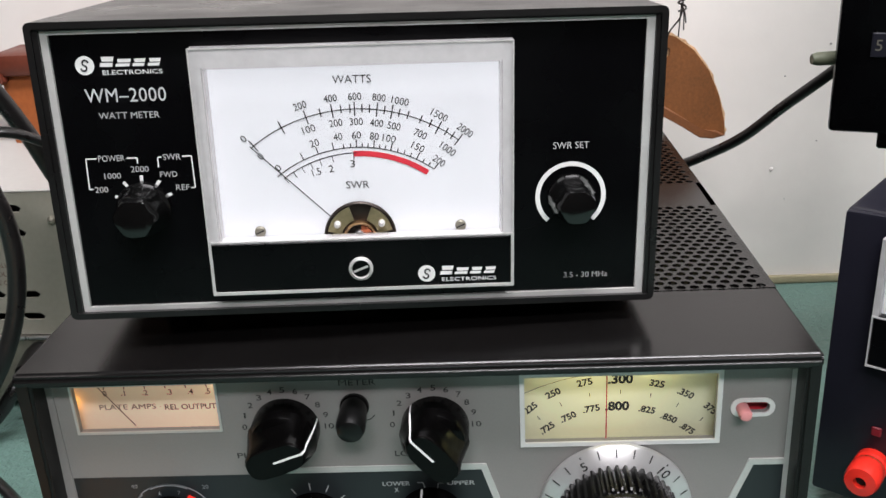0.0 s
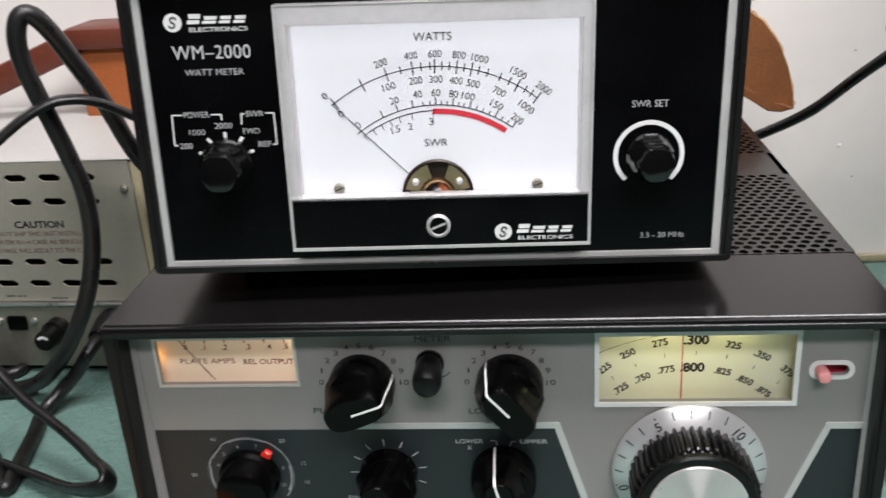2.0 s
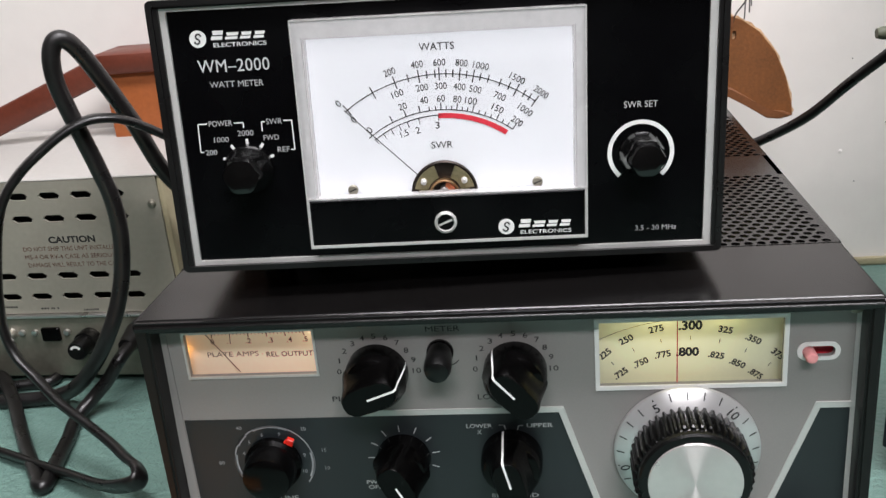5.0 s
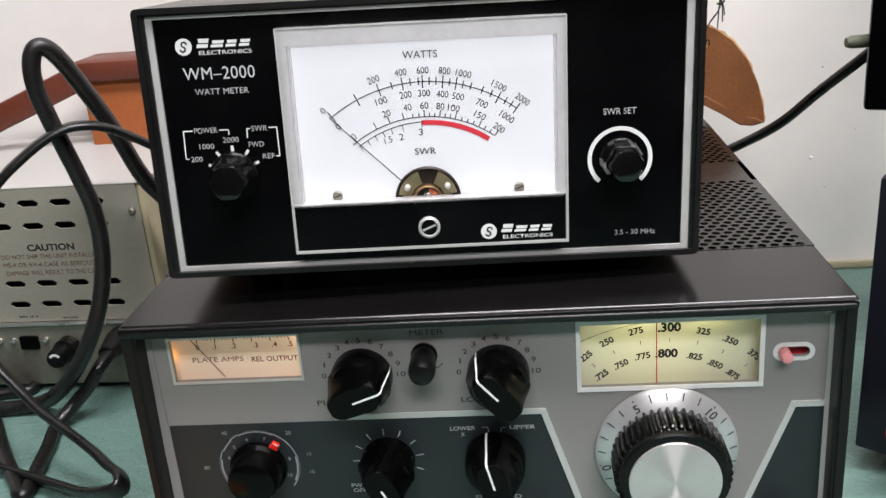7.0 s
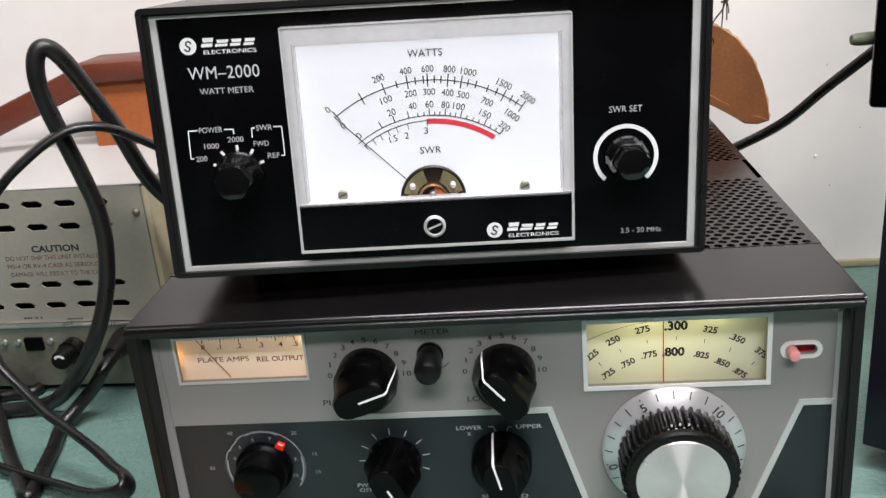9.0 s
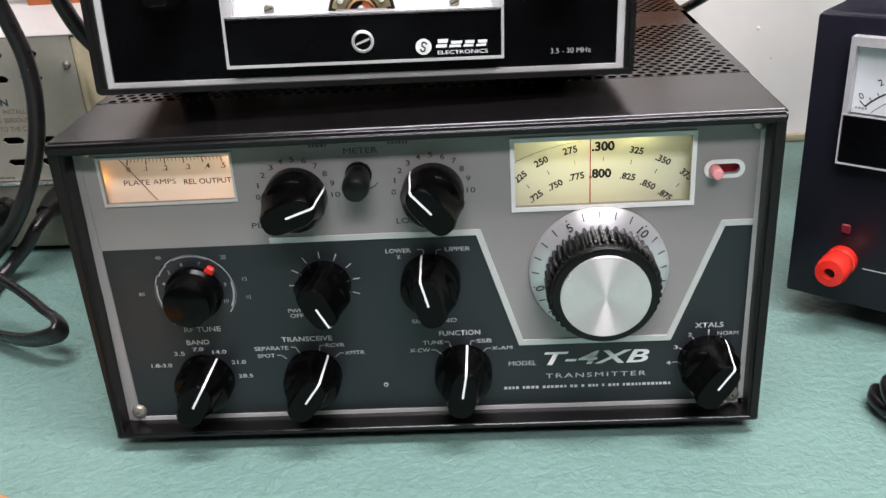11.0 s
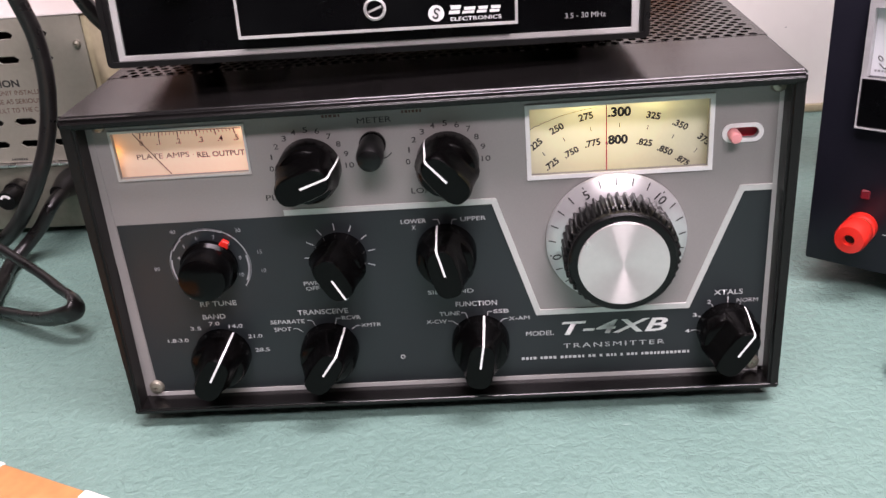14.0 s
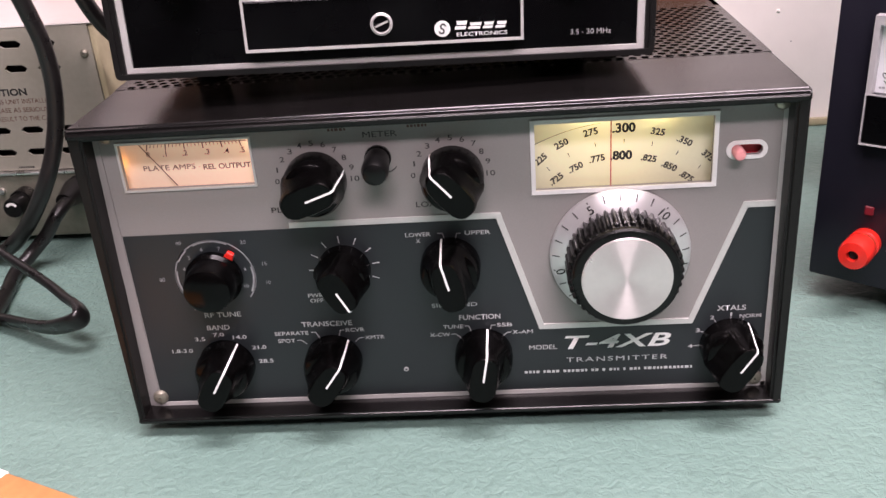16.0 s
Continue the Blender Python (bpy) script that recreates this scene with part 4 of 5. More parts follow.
part("movement_ring", lathe([(0.0058, FY - 0.0010), (0.0058, FY - 0.0034), (0.0052, FY - 0.0036), (0.0048, FY - 0.0030)], MCX, MCZ, 36), "brass", mv, "thin brass ring")
part("coil", sector(0.0018, 0.0046, 8, 70, FY - 0.0010, FY - 0.0032), "copper", mv, "copper winding", 0)
part("pivot", lathe([(0.0017, FY - 0.0010), (0.0015, FY - 0.0044), (0, FY - 0.0050)], MCX, MCZ + 0.0016, 16), "alu", mv)
part("bridge", prism([(MCX - 0.0102, MCZ + 0.0008), (MCX + 0.0102, MCZ + 0.0008), (MCX + 0.0094, MCZ + 0.0020), (MCX - 0.0094, MCZ + 0.0020)], FY - 0.0034, FY - 0.0042), "alu", mv, "pale metal bridge", 0)
for a in (-56, 56):
    x, z = MCX + 0.0092 * math.sin(radians(a)), MCZ + 0.0092 * math.cos(radians(a))
    part("pillar", lathe([(0.0012, FY - 0.0020), (0.0011, FY - 0.0040), (0.0006, FY - 0.0046), (0, FY - 0.0046)], x, z, 14), "trim", mv, "bright pillar nut")
for x in (0.0632, 0.1331):
    flat = part("scale_screw", lathe([(0.0020, FY), (0.0019, FY - 0.0007), (0.0015, FY - 0.0010), (0, FY - 0.0010)], x, 0.0266, 20), "zinc", wm, "small flat screw")
    # dark strip drawn for the shade in the screw's cut
    part("slot", strip([(x - 0.0014, 0.0260), (x + 0.0014, 0.0272)], 0.0005, FY - 0.0010), "dark", flat, "", 0)
adj = part("zero_screw", lathe([(0.0042, BY), (0.0042, BY - 0.0010), (0.0034, BY - 0.0014), (0.0032, BY - 0.0006), (0, BY - 0.0006)], 0.0980, 0.0146, 28), "trim", apron, "zero adjusting screw")
part("screw_face", lathe([(0.0030, BY - 0.0007), (0, BY - 0.0007)], 0.0980, 0.0146, 24), "swan_face", adj, "", 0)
part("screw_slot", strip([(0.0955, 0.0136), (0.1005, 0.0156)], 0.0008, BY - 0.0009), "trim", adj, "", 0)


def emblem(x, z, y, k, parent):
    """A round white badge and a word mark drawn as plain slanted shapes."""
    d = part("badge", lathe([(0.0030 * k, y), (0.0030 * k, y - 0.0003), (0, y - 0.0003)], x, z, 24), "white_ink", parent, "round pale badge", 0)
    part("badge_mark", strip(arc(x + 0.0003, z + 0.0008 * k, 0.0009 * k, 90, -170, 10) + arc(x - 0.0003, z - 0.0008 * k, 0.0009 * k, 10, 270, 10)[2:], 0.0006 * k, y - 0.0003), "black_ink", d, "", 0)
    for a, w, h in ((4.6, 4.2, 3.2), (9.6, 4.6, 2.4), (15.0, 3.8, 2.4), (19.8, 3.8, 2.4)):
        x0, z0 = x + a * k / 1000, z - 0.0006 * k
        ww, hh, sh = w * k / 1000, h * k / 1000, 0.0008 * k
        for lo, hi, cut in ((0.0, 0.40, 0.0), (0.52, 1.0, 0.12)):
            vs = [(x0 + sh * lo + ww * cut, z0 + hh * lo), (x0 + ww * 0.96 + sh * lo, z0 + hh * lo), (x0 + ww * 0.96 + sh * hi, z0 + hh * hi), (x0 + sh * hi, z0 + hh * hi)]
            bm = bmesh.new()
            bm.faces.new([bm.verts.new((p, y - 0.00014, q)) for p, q in vs])
            part("mark_block", bm, "white_ink", parent, "pale slanted block of a word mark", 0)
    words("ELECTRONICS", parent, "white_ink", x + 0.0148 * k, z - 0.0024 * k, 0.0014 * k, y, 0.0190 * k, 0, 0.01)


emblem(0.0118, 0.0856, -0.0, 1.02, wm)
emblem(0.1206, 0.0116, BY + 0.0004, 1.0, apron)
words("WM\u20132000", wm, "grey_ink", 0.0236, 0.0757, 0.0046, 0, 0.0264, 0, -0.006, space=1.05)
words("WATT METER", wm, "panel_ink", 0.0239, 0.0690, 0.0022, 0, 0.0200)
for s, x, z, w, h in (("POWER", 16.0, 54.6, 8.8, 2.1), ("2000", 24.9, 50.6, 6.0, 2.1), ("1000", 15.6, 48.5, 5.6, 2.0), ("200", 11.2, 43.8, 4.4, 2.0), ("SWR", 36.1, 54.5, 6.0, 2.1), ("FWD", 34.4, 48.5, 5.8, 2.0), ("REF", 38.6, 43.8, 4.6, 2.0), ("SWR SET", 171.2, 54.2, 12.4, 2.4), ("3.5 - 30 MHz", 177.4, 6.9, 15.6, 2.0)):
    words(s, wm, "panel_ink", x / 1000, z / 1000, h / 1000, 0, w / 1000)
bm = bmesh.new()
for pts in ((mm(11.0, 54.6), mm(7.5, 54.6), mm(7.2, 44.0), mm(8.4, 44.0)), (mm(21.0, 54.5), mm(24.5, 54.5), mm(24.5, 52.6)), (mm(32.6, 54.5), mm(31.4, 54.5), mm(31.3, 51.0)), (mm(39.6, 54.6), mm(42.7, 54.6), mm(42.8, 43.6), mm(41.4, 43.6))):
    for a, b in zip(pts, pts[1:]):
        strip([a, b], 0.00045, 0, bm)
part("printed_brackets", bm, "white_ink", wm, "", 0)
bm = bmesh.new()
for a in (-72, -38, 0, 36, 70):
    strip([(0.0251 + r * math.sin(radians(a)), 0.0382 + r * math.cos(radians(a))) for r in (0.0082, 0.0102)], 0.0011, 0, bm)
part("printed_ticks", bm, "white_ink", wm, "", 0)
part("printed_ring", strip(arc(0.1714, 0.0362, 0.0115, -138, 138, 48), 0.0016, 0), "white_ink", wm, "white printed ring", 0)


def fluted_knob(x, z, r, length, name):
    bm = bmesh.new()
    n, rings = 48, []
    prof = [(1.12, -0.0004, 0), (1.12, -0.0030, 0), (1.0, -0.0046, 0.3), (0.96, -length * 0.7, 1.0), (0.90, -length + 0.0016, 1.0), (0.78, -length, 0.6), (0.5, -length - 0.0003, 0)]
    for k, y, f in prof:
        ring = []
        for i in range(n):
            a = 2 * math.pi * i / n
            d = 1 - 0.10 * f * (0.5 - 0.5 * math.cos(6 * a))
            ring.append(bm.verts.new((x + r * k * d * math.cos(a), y, z + r * k * d * math.sin(a))))
        rings.append(ring)
    for a, b in zip(rings, rings[1:]):
        for i in range(n):
            j = (i + 1) % n
            bm.faces.new((a[i], a[j], b[j], b[i]))
    bm.faces.new(rings[-1])
    return part(name, bm, "knob_gloss", wm, "glossy black fluted knob")


fluted_knob(0.0251, 0.0372, 0.0082, 0.0150, "selector_knob")
fluted_knob(0.1714, 0.0362, 0.0074, 0.0150, "set_knob")
for fx in (0.022, SWW - 0.022):
    for fy, h in ((0.040, 0.0110), (SD - 0.018, 0.0062)):
        f = part("foot", lathe([(0, 0), (0.0075, 0), (0.0065, h), (0, h)], 0, 0, 16), "knurl", wm, "black rubber foot")
        f.matrix_local = pose(fx, fy, -0.0022, -90, 0, 0)

# ---- cream power supply at the wall ----
ps = thing("power_supply", pose(-0.2118, 0.2168, TZ) @ Matrix.Rotation(radians(-1.9), 4, "Z"), "cream enamelled power supply with slotted front beside the transmitter", "power supply")
ZC0, ZC1 = 0.060 - TZ, 0.150 - TZ


def slot(x, z, w=0.0148, h=0.0046):
    return [(x - w / 2, z), (x - w / 2 + 0.002, z + h / 2), (x + w / 2 - 0.003, z + h / 2), (x + w / 2, z + 0.0002), (x + w / 2 - 0.002, z - h / 2), (x - w / 2 + 0.003, z - h / 2)]


slots = [slot(-0.0352 - i * 0.0217, z) for z in (0.1315, 0.1165, 0.0775, 0.0630) for i in range(8)]
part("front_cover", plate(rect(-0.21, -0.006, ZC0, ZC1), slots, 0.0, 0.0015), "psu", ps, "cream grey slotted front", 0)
part("top_cover", box(-0.21, -0.002, 0.0, 0.140, ZC1, ZC1 + 0.0015, 0.0006, 1), "psu_top", ps, "cream top cover, paler for the light from above")
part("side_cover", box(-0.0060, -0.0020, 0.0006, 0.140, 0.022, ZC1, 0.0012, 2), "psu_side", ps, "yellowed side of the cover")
# solid block, its black colour gives the shade behind the slots
part("inside", box(-0.205, -0.012, 0.012, 0.136, 0.024, ZC1 - 0.006), "dark", ps, "black block standing for the shade behind the slots")
part("base", box(-0.215, -0.006, -0.0015, 0.138, 0.005, ZC0 - 0.0012, 0.0012, 2), "zinc", ps, "zinc-plated base")
part("base_lip", box(-0.215, -0.006, -0.0032, 0.002, ZC0 - 0.0026, ZC0 - 0.0004, 0.0006, 1), "alu", ps)
for fx in (-0.19, -0.03):
    for fy in (0.02, 0.12):
        part("foot", box(fx - 0.008, fx + 0.008, fy - 0.008, fy + 0.008, 0, 0.0055), "knurl", ps)
words("CAUTION", ps, "black_ink", -0.0700, 0.1022, 0.0042, 0.0, 0.0320, 0, 0.05)
words("DO NOT SHIP THIS UNIT INSTALLED", ps, "brown_ink", -0.0720, 0.0963, 0.0030, 0.0, 0.0660)
words("MS-4 OR RV-4 CASE AS SERIOUS", ps, "brown_ink", -0.0740, 0.0908, 0.0030, 0.0, 0.0620)
words("DAMAGE WILL RESULT TO THE CASE", ps, "brown_ink", -0.0720, 0.0852, 0.0030, 0.0, 0.0640)
bars(ps, "black_ink", -0.103, -0.089, 0.0545, 0.0016, 0.0, 30)
bars(ps, "black_ink", -0.073, -0.061, 0.0530, 0.0016, 0.0, 31)
bars(ps, "black_ink", -0.132, -0.119, 0.0560, 0.0016, 0.0, 32)
screw(-0.0110, 0.1240, 0.0026, 0.0, ps)
fuse = part("fuse_holder", lathe([(0.0078, -0.0015), (0.0078, -0.010), (0.0066, -0.0105), (0.0064, -0.020), (0.0058, -0.0215), (0, -0.0215)], -0.0720, 0.0330, 24), "knurl", ps, "ribbed black fuse cap")
part("fuse_print", strip(arc(-0.0720, 0.0330, 0.0035, -60, 60, 8), 0.0018, -0.0216), "white_ink", fuse, "", 0)
part("socket", box(-0.1055, -0.0925, -0.0042, -0.001, 0.0320, 0.0415, 0.0008, 1), "knob", ps, "black outlet socket")
for x in (-0.1199, -0.1105, -0.0876):
    part("stud", lathe([(0.0022, -0.0015), (0.0020, -0.0035), (0, -0.0042)], x, 0.0380, 14), "alu", ps)
for x in (-0.1285,):
    part("jack", lathe([(0.0042, -0.0015), (0.0040, -0.007), (0.0022, -0.0075), (0, -0.0075)], x, 0.0375, 18), "alu", ps)
part("cord_plug", lathe([(0.0085, -0.0015), (0.0085, -0.009), (0.0066, -0.018), (0.0050, -0.026), (0, -0.026)], -0.0345, 0.0385, 20), "cable", ps, "black cord plug")

# ---- leather strap and case behind the supply ----
lc = thing("leather_case", pose(-0.25, 0.345, TZ), "orange-brown leather case with a dark strap leaning by the wall", "leather case")
part("body", box(-0.042, 0.045, -0.020, 0.020, 0, 0.190, 0.004, 2), "leather", lc, "orange-brown leather")
part("flap", box(-0.045, 0.048, -0.026, 0.020, 0.188, 0.203, 0.004, 2), "strap", lc, "dark red-brown leather flap")
bm = box(-0.20, 0.0, -0.006, 0.006, -0.009, 0.009, 0.003, 2)
part("strap", bm, "strap", lc, "dark red-brown leather strap").matrix_local = pose(-0.038, -0.022, 0.193, 0, -21, 0)

# ---- hanging leather tag ----
pts = [(0.000, 0.066), (0.009, 0.063), (0.020, 0.055), (0.030, 0.042), (0.037, 0.026), (0.041, 0.010), (0.042, 0.001), (0.034, -0.001), (0.026, 0.000), (0.014, 0.008), (0.002, 0.016), (-0.012, 0.022), (-0.024, 0.030), (-0.022, 0.048), (-0.012, 0.060)]
hole = [(0.0045 + 0.0014 * math.cos(a * 0.7854), 0.054 + 0.0030 * math.sin(a * 0.7854)) for a in range(8)]
tag = thing("leather_tag", pose(0.136, 0.300, 0.1445), "brown ragged leather tag hung on a wire by the wall", "leather tag")
part("body", plate(pts, [hole], -0.0018, 0.0018), "tan", tag, "brown suede leather", 40)
rnd = random.Random(8)
ragged = []
for (x0, z0), (x1, z1) in zip(pts[:7], pts[1:8]):
    for k in range(4):
        u = k / 4
        d = 0.0006 + 0.0013 * rnd.random()
        l = math.hypot(x1 - x0, z1 - z0)
        ragged.append((x0 + (x1 - x0) * u - (z1 - z0) / l * d, z0 + (z1 - z0) * u + (x1 - x0) / l * d))
part("torn_edge", prism(ragged + [(0.030, 0.004), (0.0, 0.058)], 0.0005, 0.0030), "torn", tag, "pale torn leather edge", 0)
fold = [(0.042, 0.001), (0.034, -0.001), (0.026, 0.000), (0.014, 0.008), (0.002, 0.016), (-0.012, 0.022), (-0.011, 0.026), (0.004, 0.0205), (0.016, 0.0125), (0.0275, 0.0048), (0.036, 0.0040)]
part("fold", prism(fold, -0.0014, -0.0042, 0.0008, 1), "strap_tan", tag, "darker folded edge", 40)
part("eyelet_tear", prism([(-0.001, 0.066), (0.004, 0.0655), (0.0035, 0.060), (0.001, 0.058), (-0.0015, 0.061)], -0.0016, -0.0028), "strap_tan", tag, "", 40)
tube("hanging_wire", [(0.139, 0.299, 0.203), (0.141, 0.298, 0.211), (0.147, 0.297, 0.22), (0.148, 0.297, 0.232), (0.147, 0.298, 0.306), (0.147, 0.330, 0.456), (0.147, WALL_Y, 0.46)], 0.0005, "wire", "thin twisted wire holding the leather tag", "wire", 1.0, 6)
for dx, dz in ((0.004, 0.000), (-0.001, -0.004), (0.006, 0.004)):
    tube("wire_end", [(0.1475, 0.2975, 0.228), (0.147 + dx * 0.4, 0.296, 0.221), (0.1465 + dx * 0.6, 0.296, 0.212 + dz)], 0.0004, "wire", "loose end of the thin twisted wire", "wire", 1.0, 6)
tube("wire_knot", [(0.1455, 0.2975, 0.223), (0.149, 0.2955, 0.224), (0.1495, 0.2985, 0.226), (0.1458, 0.2985, 0.2275), (0.1458, 0.2955, 0.229), (0.1495, 0.2955, 0.2305), (0.1488, 0.2985, 0.232)], 0.0006, "wire", "knot of thin twisted wire", "wire", 1.0, 6)

# ---- dark blue bench supply ----
RP = pose(0.1778, 0.1030, TZ) @ Matrix.Rotation(radians(-37), 4, "Z") @ Matrix.Rotation(radians(-1.6), 4, "X")
bp = thing("bench_supply", RP, "blue-black bench power supply with meter and red terminal on table", "bench supply")
part("case", box(0, 0.120, 0.003, 0.150, 0.0136, 0.155, 0.003, 3), "navy", bp, "blue-black painted case")
part("front_panel", box(0.0008, 0.1192, 0.0, 0.004, 0.0142, 0.1544, 0.0015, 2), "navy", bp, "blue-black front panel")
part("meter_window", plate(rect(0.0185, 0.0885, 0.0878, 0.1464), [rect(0.0210, 0.0860, 0.1112, 0.1424)], 0.0005, -0.006), "bezel", bp, "clear meter bezel", 0)
part("meter_apron", box(0.0190, 0.0880, -0.0066, 0.0, 0.0882, 0.1112, 0.0008, 1), "swan_face", bp, "black meter apron", 0)
part("apron_edge", plate(rect(0.0186, 0.0884, 0.0876, 0.1116), [rect(0.0191, 0.0879, 0.0883, 0.1110)], -0.0062, -0.0068), "bezel", bp, "pale edge of the apron", 0)
part("meter_card", prism(rect(0.0195, 0.0875, 0.1108, 0.1440), 0.0002, -0.0008), "card", bp, "white meter card", 0)
bm = bmesh.new()
strip(arc(0.0535, 0.0905, 0.036, -48, 48, 24), 0.0007, -0.0008, bm)
strip(arc(0.0535, 0.0905, 0.032, -48, 48, 24), 0.0003, -0.0008, bm)
for i in range(17):
    a = -48 + i * 6
    strip([(0.0535 + r * math.sin(radians(a)), 0.0905 + r * math.cos(radians(a))) for r in (0.036, 0.0395 if i % 4 == 0 else 0.038)], 0.0004, -0.0008, bm)
part("meter_scale", bm, "black_ink", bp, "", 0)
words("0", bp, "black_ink", 0.0245, 0.1192, 0.0030, -0.0008, None, 40)
words("2", bp, "black_ink", 0.0320, 0.1262, 0.0030, -0.0008, None, 30)
bars(bp, "dim_ink", 0.0225, 0.0290, 0.1136, 0.0012, -0.0008, 12)
part("indicator", box(0.0238, 0.0282, -0.0010, 0.0, 0.0515, 0.0562, 0.0006, 1), "dull_red", bp, "small dark red marker")
post = part("terminal_post", lathe([(0.0074, 0.0), (0.0074, -0.004), (0.0066, -0.0045), (0.0066, -0.0060)], 0, 0, 28), "red", bp, "bright red binding post")
post.location = (0.0262, 0, 0.0372)
part("brass_washer", lathe([(0.0069, -0.0058), (0.0069, -0.0066), (0, -0.0066)], 0, 0, 24), "brass", post, "thin brass washer")
part("post_cap", lathe([(0.0068, -0.0066), (0.0075, -0.0080), (0.0075, -0.0165), (0.0067, -0.0190), (0.0027, -0.0194), (0.0025, -0.0160), (0, -0.0160)], 0, 0, 28), "red", post, "bright red screw cap")
# dark disc at the bottom paints the shade in the hole
part("socket_hole", lathe([(0.0025, -0.0166), (0, -0.0166)], 0, 0, 16), "dark", post, "", 0)
part("dial_ring", lathe([(0.0120, 0.0), (0.0120, -0.0012), (0.0105, -0.0012), (0.0105, 0.0)], 0.066, 0.0700, 32), "trim", bp, "pale ring round a knob")
part("dial_knob", lathe([(0.0098, 0.0), (0.0096, -0.012), (0.0085, -0.0135), (0, -0.0135)], 0.066, 0.0700, 32), "knob", bp, "black control knob")
part("printed_line", strip([(0.0360, 0.0350), (0.0500, 0.0350)], 0.0005, 0.0), "grey_ink", bp, "", 0)
bars(bp, "grey_ink", 0.0520, 0.066, 0.0340, 0.0018, 0.0, 5)
part("printed_patch", box(0.054, 0.062, -0.0004, 0.0, 0.0385, 0.0420), "grey_ink", bp, "", 0)
for fx in (0.030, 0.100):
    for fy in (0.045, 0.13):
        f = part("foot", lathe([(0, 0), (0.008, 0), (0.007, 0.0136), (0, 0.0136)], 0, 0, 16), "knurl", bp, "black rubber foot")
        f.matrix_local = pose(fx, fy, 0.0136, -90, 0, 0)

# ---- black box above the bench supply ----
bb = thing("instrument_box", pose(0.2046, 0.200, 0.163) @ Matrix.Rotation(radians(-22), 4, "Z"), "matt black instrument box with small label on the bench supply", "instrument box")
part("body", box(0, 0.090, 0, 0.080, 0.009, 0.150, 0.0025, 2), "swan_face", bb, "matt black case")
part("name_strip", box(0.016, 0.050, -0.0008, 0.001, 0.048, 0.060, 0.0004, 1), "navy", bb, "grey embossed tape label")
words("5 A", bb, "zinc", 0.0235, 0.054, 0.0055, -0.0008)
for fx in (0.030, 0.078):
    for fy in (0.012, 0.068):
        part("foot", box(fx - 0.006, fx + 0.006, fy - 0.006, fy + 0.006, 0, 0.010, 0.001, 1), "knurl", bb)
pl = solid("cable_plug", lathe([(0, 0.0), (0.0034, 0.0), (0.0037, -0.003), (0.0035, -0.016), (0.0026, -0.019), (0, -0.019)], 0, 0, 20), "green_plug", pose(0.2165, 0.214, 0.2075) @ Matrix.Rotation(radians(-86), 4, "Z"), "olive green plug sticking out of the instrument box", "plug")

# ---- cables ----
tube("signal_cable", [(0.239, 0.2235, 0.2135), (0.2225, 0.224, 0.2048), (0.2090, 0.231, 0.1916), (0.196, 0.245, 0.1753), (0.180, 0.270, 0.1505), (0.160, 0.300, 0.1290), (0.136, 0.318, 0.1130), (0.090, 0.335, 0.080), (0.040, 0.342, 0.030), (0.0, 0.345, TZ + 0.004)], 0.0032, "cable", "black round cable running from box to behind the transmitter", "cable")
tube("power_cable", [(-0.160, 0.235, 0.090), (-0.2012, 0.205, 0.1499), (-0.2122, 0.190, 0.1918), (-0.220, 0.180, 0.2177), (-0.227, 0.172, 0.2365), (-0.2327, 0.168, 0.2412), (-0.2372, 0.166, 0.2350), (-0.2386, 0.166, 0.2203), (-0.2361, 0.168, 0.2034), (-0.2323, 0.170, 0.1858), (-0.2284, 0.172, 0.1677), (-0.2254, 0.174, 0.1491), (-0.2256, 0.175, 0.1281), (-0.2293, 0.175, 0.1068), (-0.2345, 0.173, 0.0883), (-0.2419, 0.170, 0.0710), (-0.2560, 0.172, 0.0500), (-0.2760, 0.180, 0.0290), (-0.2960, 0.188, 0.0165), (-0.3205, 0.1875, 0.0138), (-0.3413, 0.1869, 0.0138), (-0.420, 0.200, 0.0138)], 0.0048, "cable_grey", "thick black power cable looping over the power supply", "cable")
tube("flat_cord", [(-0.150, 0.225, 0.140), (-0.192, 0.190, 0.1799), (-0.2006, 0.182, 0.1882), (-0.208, 0.176, 0.1938), (-0.2154, 0.170, 0.1972), (-0.2255, 0.164, 0.1976), (-0.2367, 0.158, 0.1929), (-0.2486, 0.152, 0.1846), (-0.2589, 0.147, 0.1759), (-0.2674, 0.142, 0.1656), (-0.2737, 0.139, 0.1518), (-0.2793, 0.137, 0.1308), (-0.2839, 0.136, 0.1087), (-0.2855, 0.135, 0.0882), (-0.2803, 0.132, 0.0729), (-0.2674, 0.126, 0.0614), (-0.251, 0.116, 0.0513), (-0.2323, 0.106, 0.0440), (-0.2158, 0.096, 0.0384), (-0.2036, 0.0870, 0.0343), (-0.1950, 0.0800, 0.0335), (-0.1918, 0.0735, 0.0310), (-0.1965, 0.0720, 0.0285), (-0.2142, 0.0802, 0.0220), (-0.243, 0.0974, 0.0170), (-0.2752, 0.1144, 0.0140), (-0.3071, 0.1288, 0.0135), (-0.400, 0.160, 0.0135)], 0.0033, "cable", "black flat two-core cord looping over the table", "cord", 1.75)
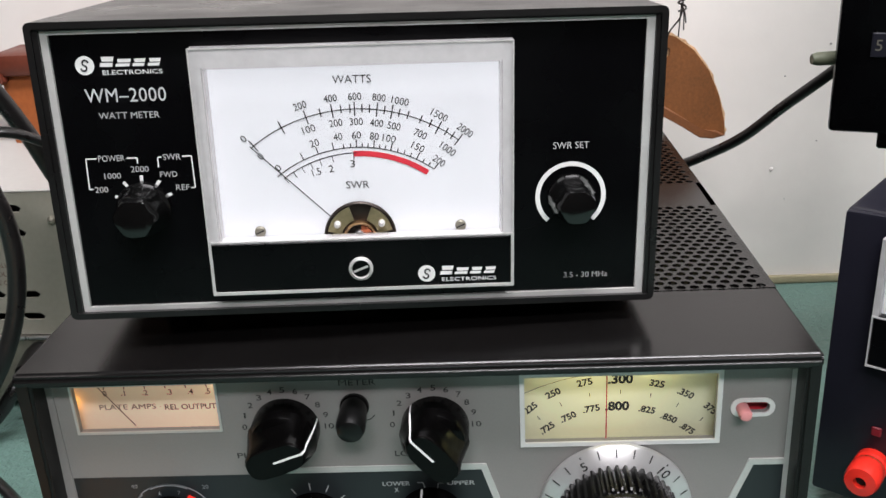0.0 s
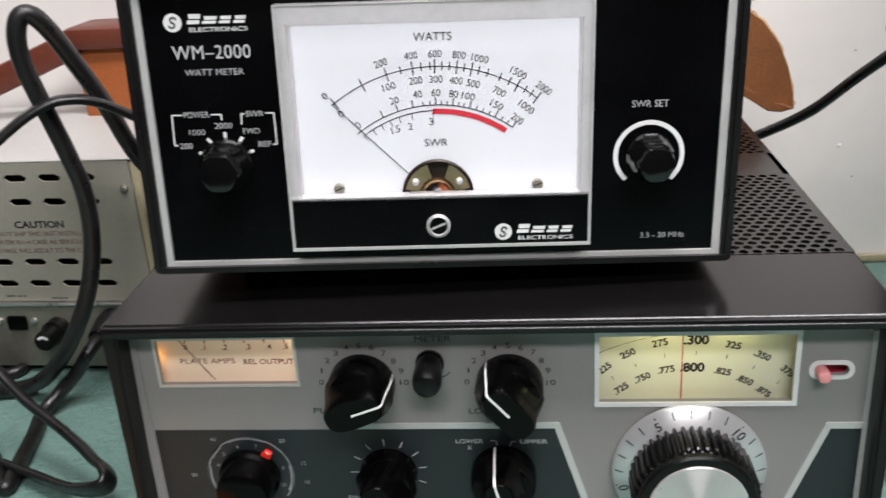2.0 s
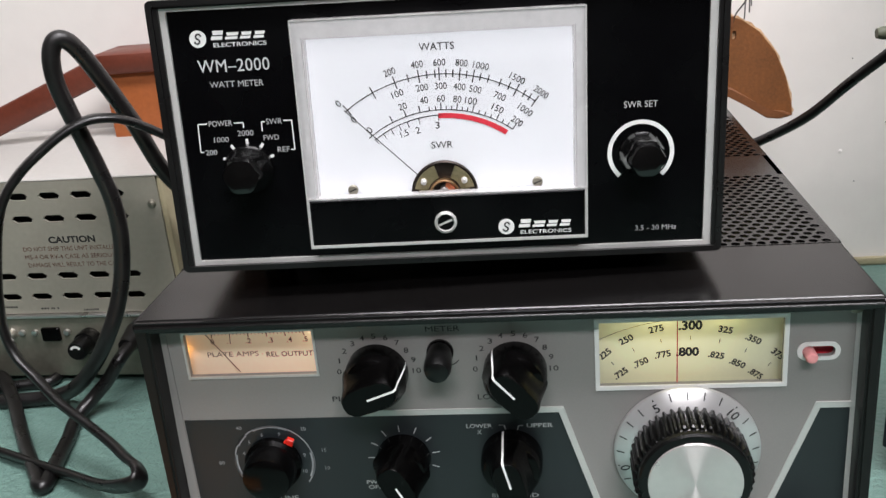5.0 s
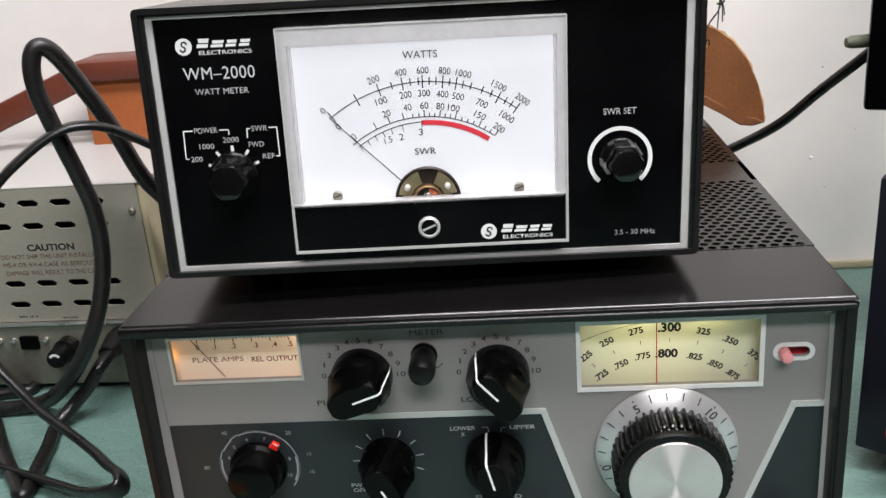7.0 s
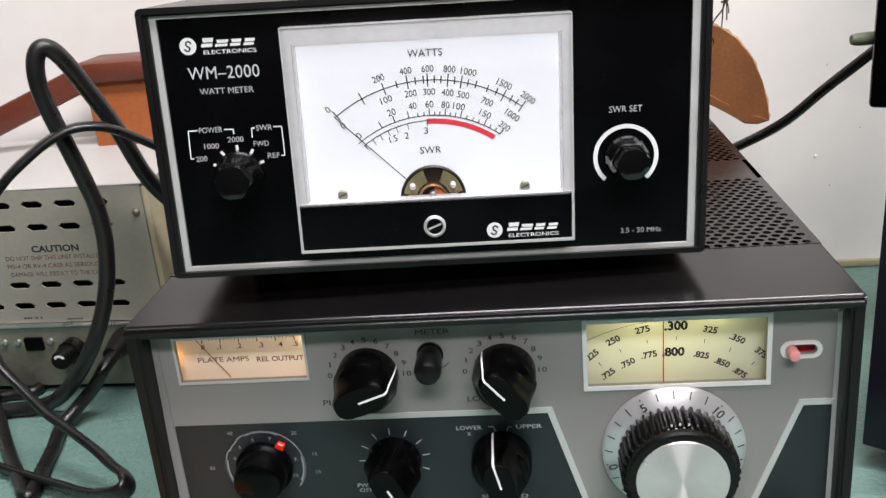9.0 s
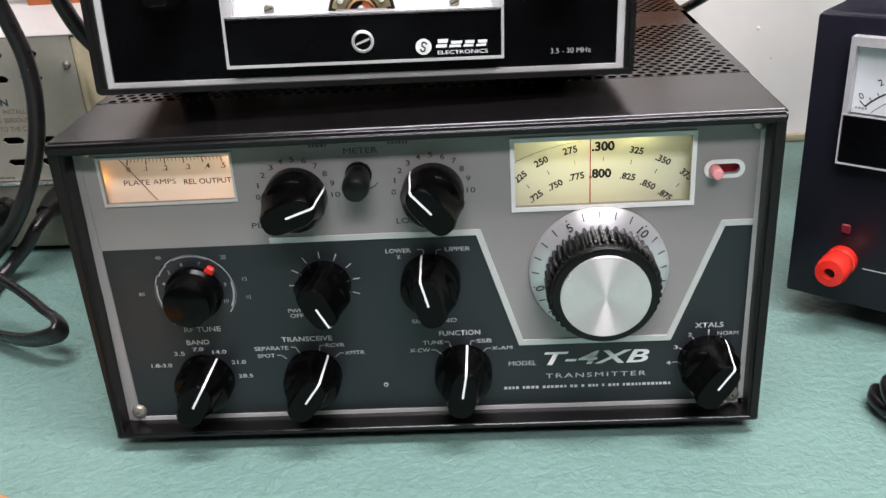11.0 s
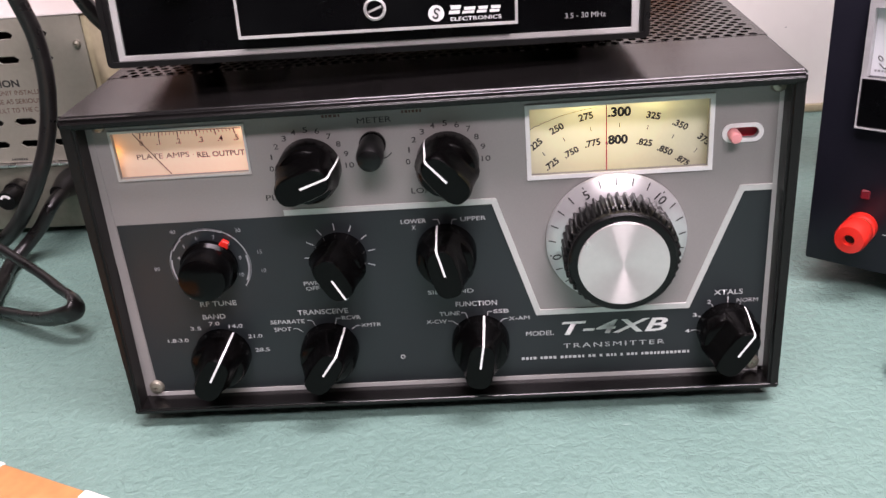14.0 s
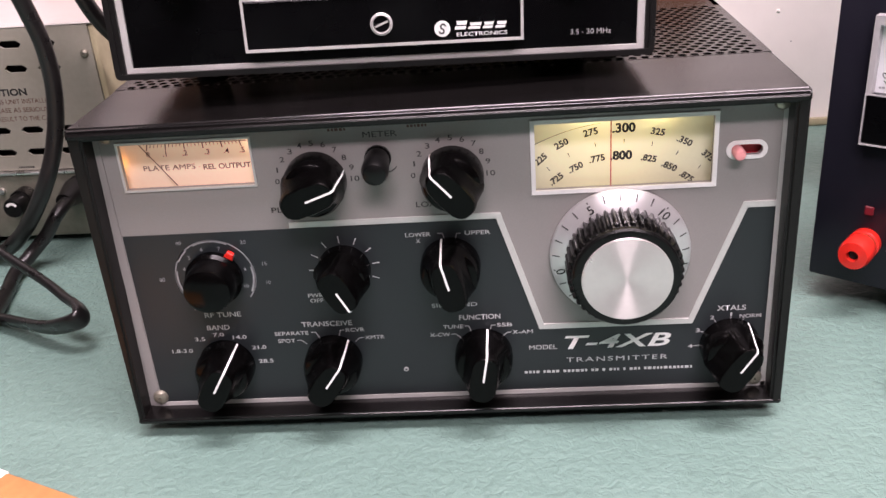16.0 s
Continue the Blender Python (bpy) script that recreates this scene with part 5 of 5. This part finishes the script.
tube("mains_cord", [(-0.2452, 0.196, TZ + 0.0385), (-0.2475, 0.182, 0.0440), (-0.2560, 0.178, 0.0320), (-0.2660, 0.174, 0.0220), (-0.2725, 0.162, 0.0150), (-0.2679, 0.1406, 0.0135), (-0.2629, 0.117, 0.0135), (-0.2590, 0.0995, 0.0135), (-0.2592, 0.0925, 0.0135), (-0.266, 0.1006, 0.0138), (-0.2802, 0.119, 0.0145), (-0.2994, 0.145, 0.0145), (-0.3229, 0.1785, 0.0180), (-0.3441, 0.205, 0.0200), (-0.3536, 0.2118, 0.0190), (-0.3700, 0.2140, 0.0150), (-0.430, 0.225, 0.0135)], 0.0042, "cable", "black mains cord folded on the green table", "cord")
tube("short_cord", [(-0.410, 0.2480, 0.013), (-0.3668, 0.2400, 0.013), (-0.3444, 0.2360, 0.013), (-0.3256, 0.2300, 0.013), (-0.3165, 0.2220, 0.013), (-0.3175, 0.2127, 0.013), (-0.3313, 0.2100, 0.013), (-0.354, 0.2040, 0.013), (-0.410, 0.195, 0.013)], 0.0038, "cable", "black cord bent in a hook on the table", "cord")
tube("coiled_lead", [(0.1950, 0.0220, TZ + 0.006), (0.1915, 0.0140, TZ + 0.006), (0.1960, 0.0040, TZ + 0.006), (0.2080, 0.0060, TZ + 0.007), (0.2100, 0.0160, TZ + 0.008), (0.2010, 0.0200, TZ + 0.012), (0.1940, 0.0100, TZ + 0.014), (0.1960, -0.0040, TZ + 0.010), (0.2100, -0.0080, TZ + 0.006), (0.2400, 0.0000, TZ + 0.006)], 0.0032, "cable", "coiled black lead lying on the table", "lead")

# ---- wooden board at the near corner ----
wb = thing("wooden_board", pose(-0.1850, -0.0300, TZ) @ Matrix.Rotation(radians(-24), 4, "Z"), "orange varnished wooden board with chipped white edge", "board")
part("board", box(-0.10, 0.060, -0.09, 0.0, 0, 0.008, 0.0012, 2), "wood", wb, "orange varnished wood")
for x0, x1 in ((-0.010, 0.002), (0.047, 0.0605)):
    part("paint_chip", box(x0, x1, -0.005, 0.0006, 0.002, 0.0086, 0.001, 1), "chip", wb, "chipped white paint")
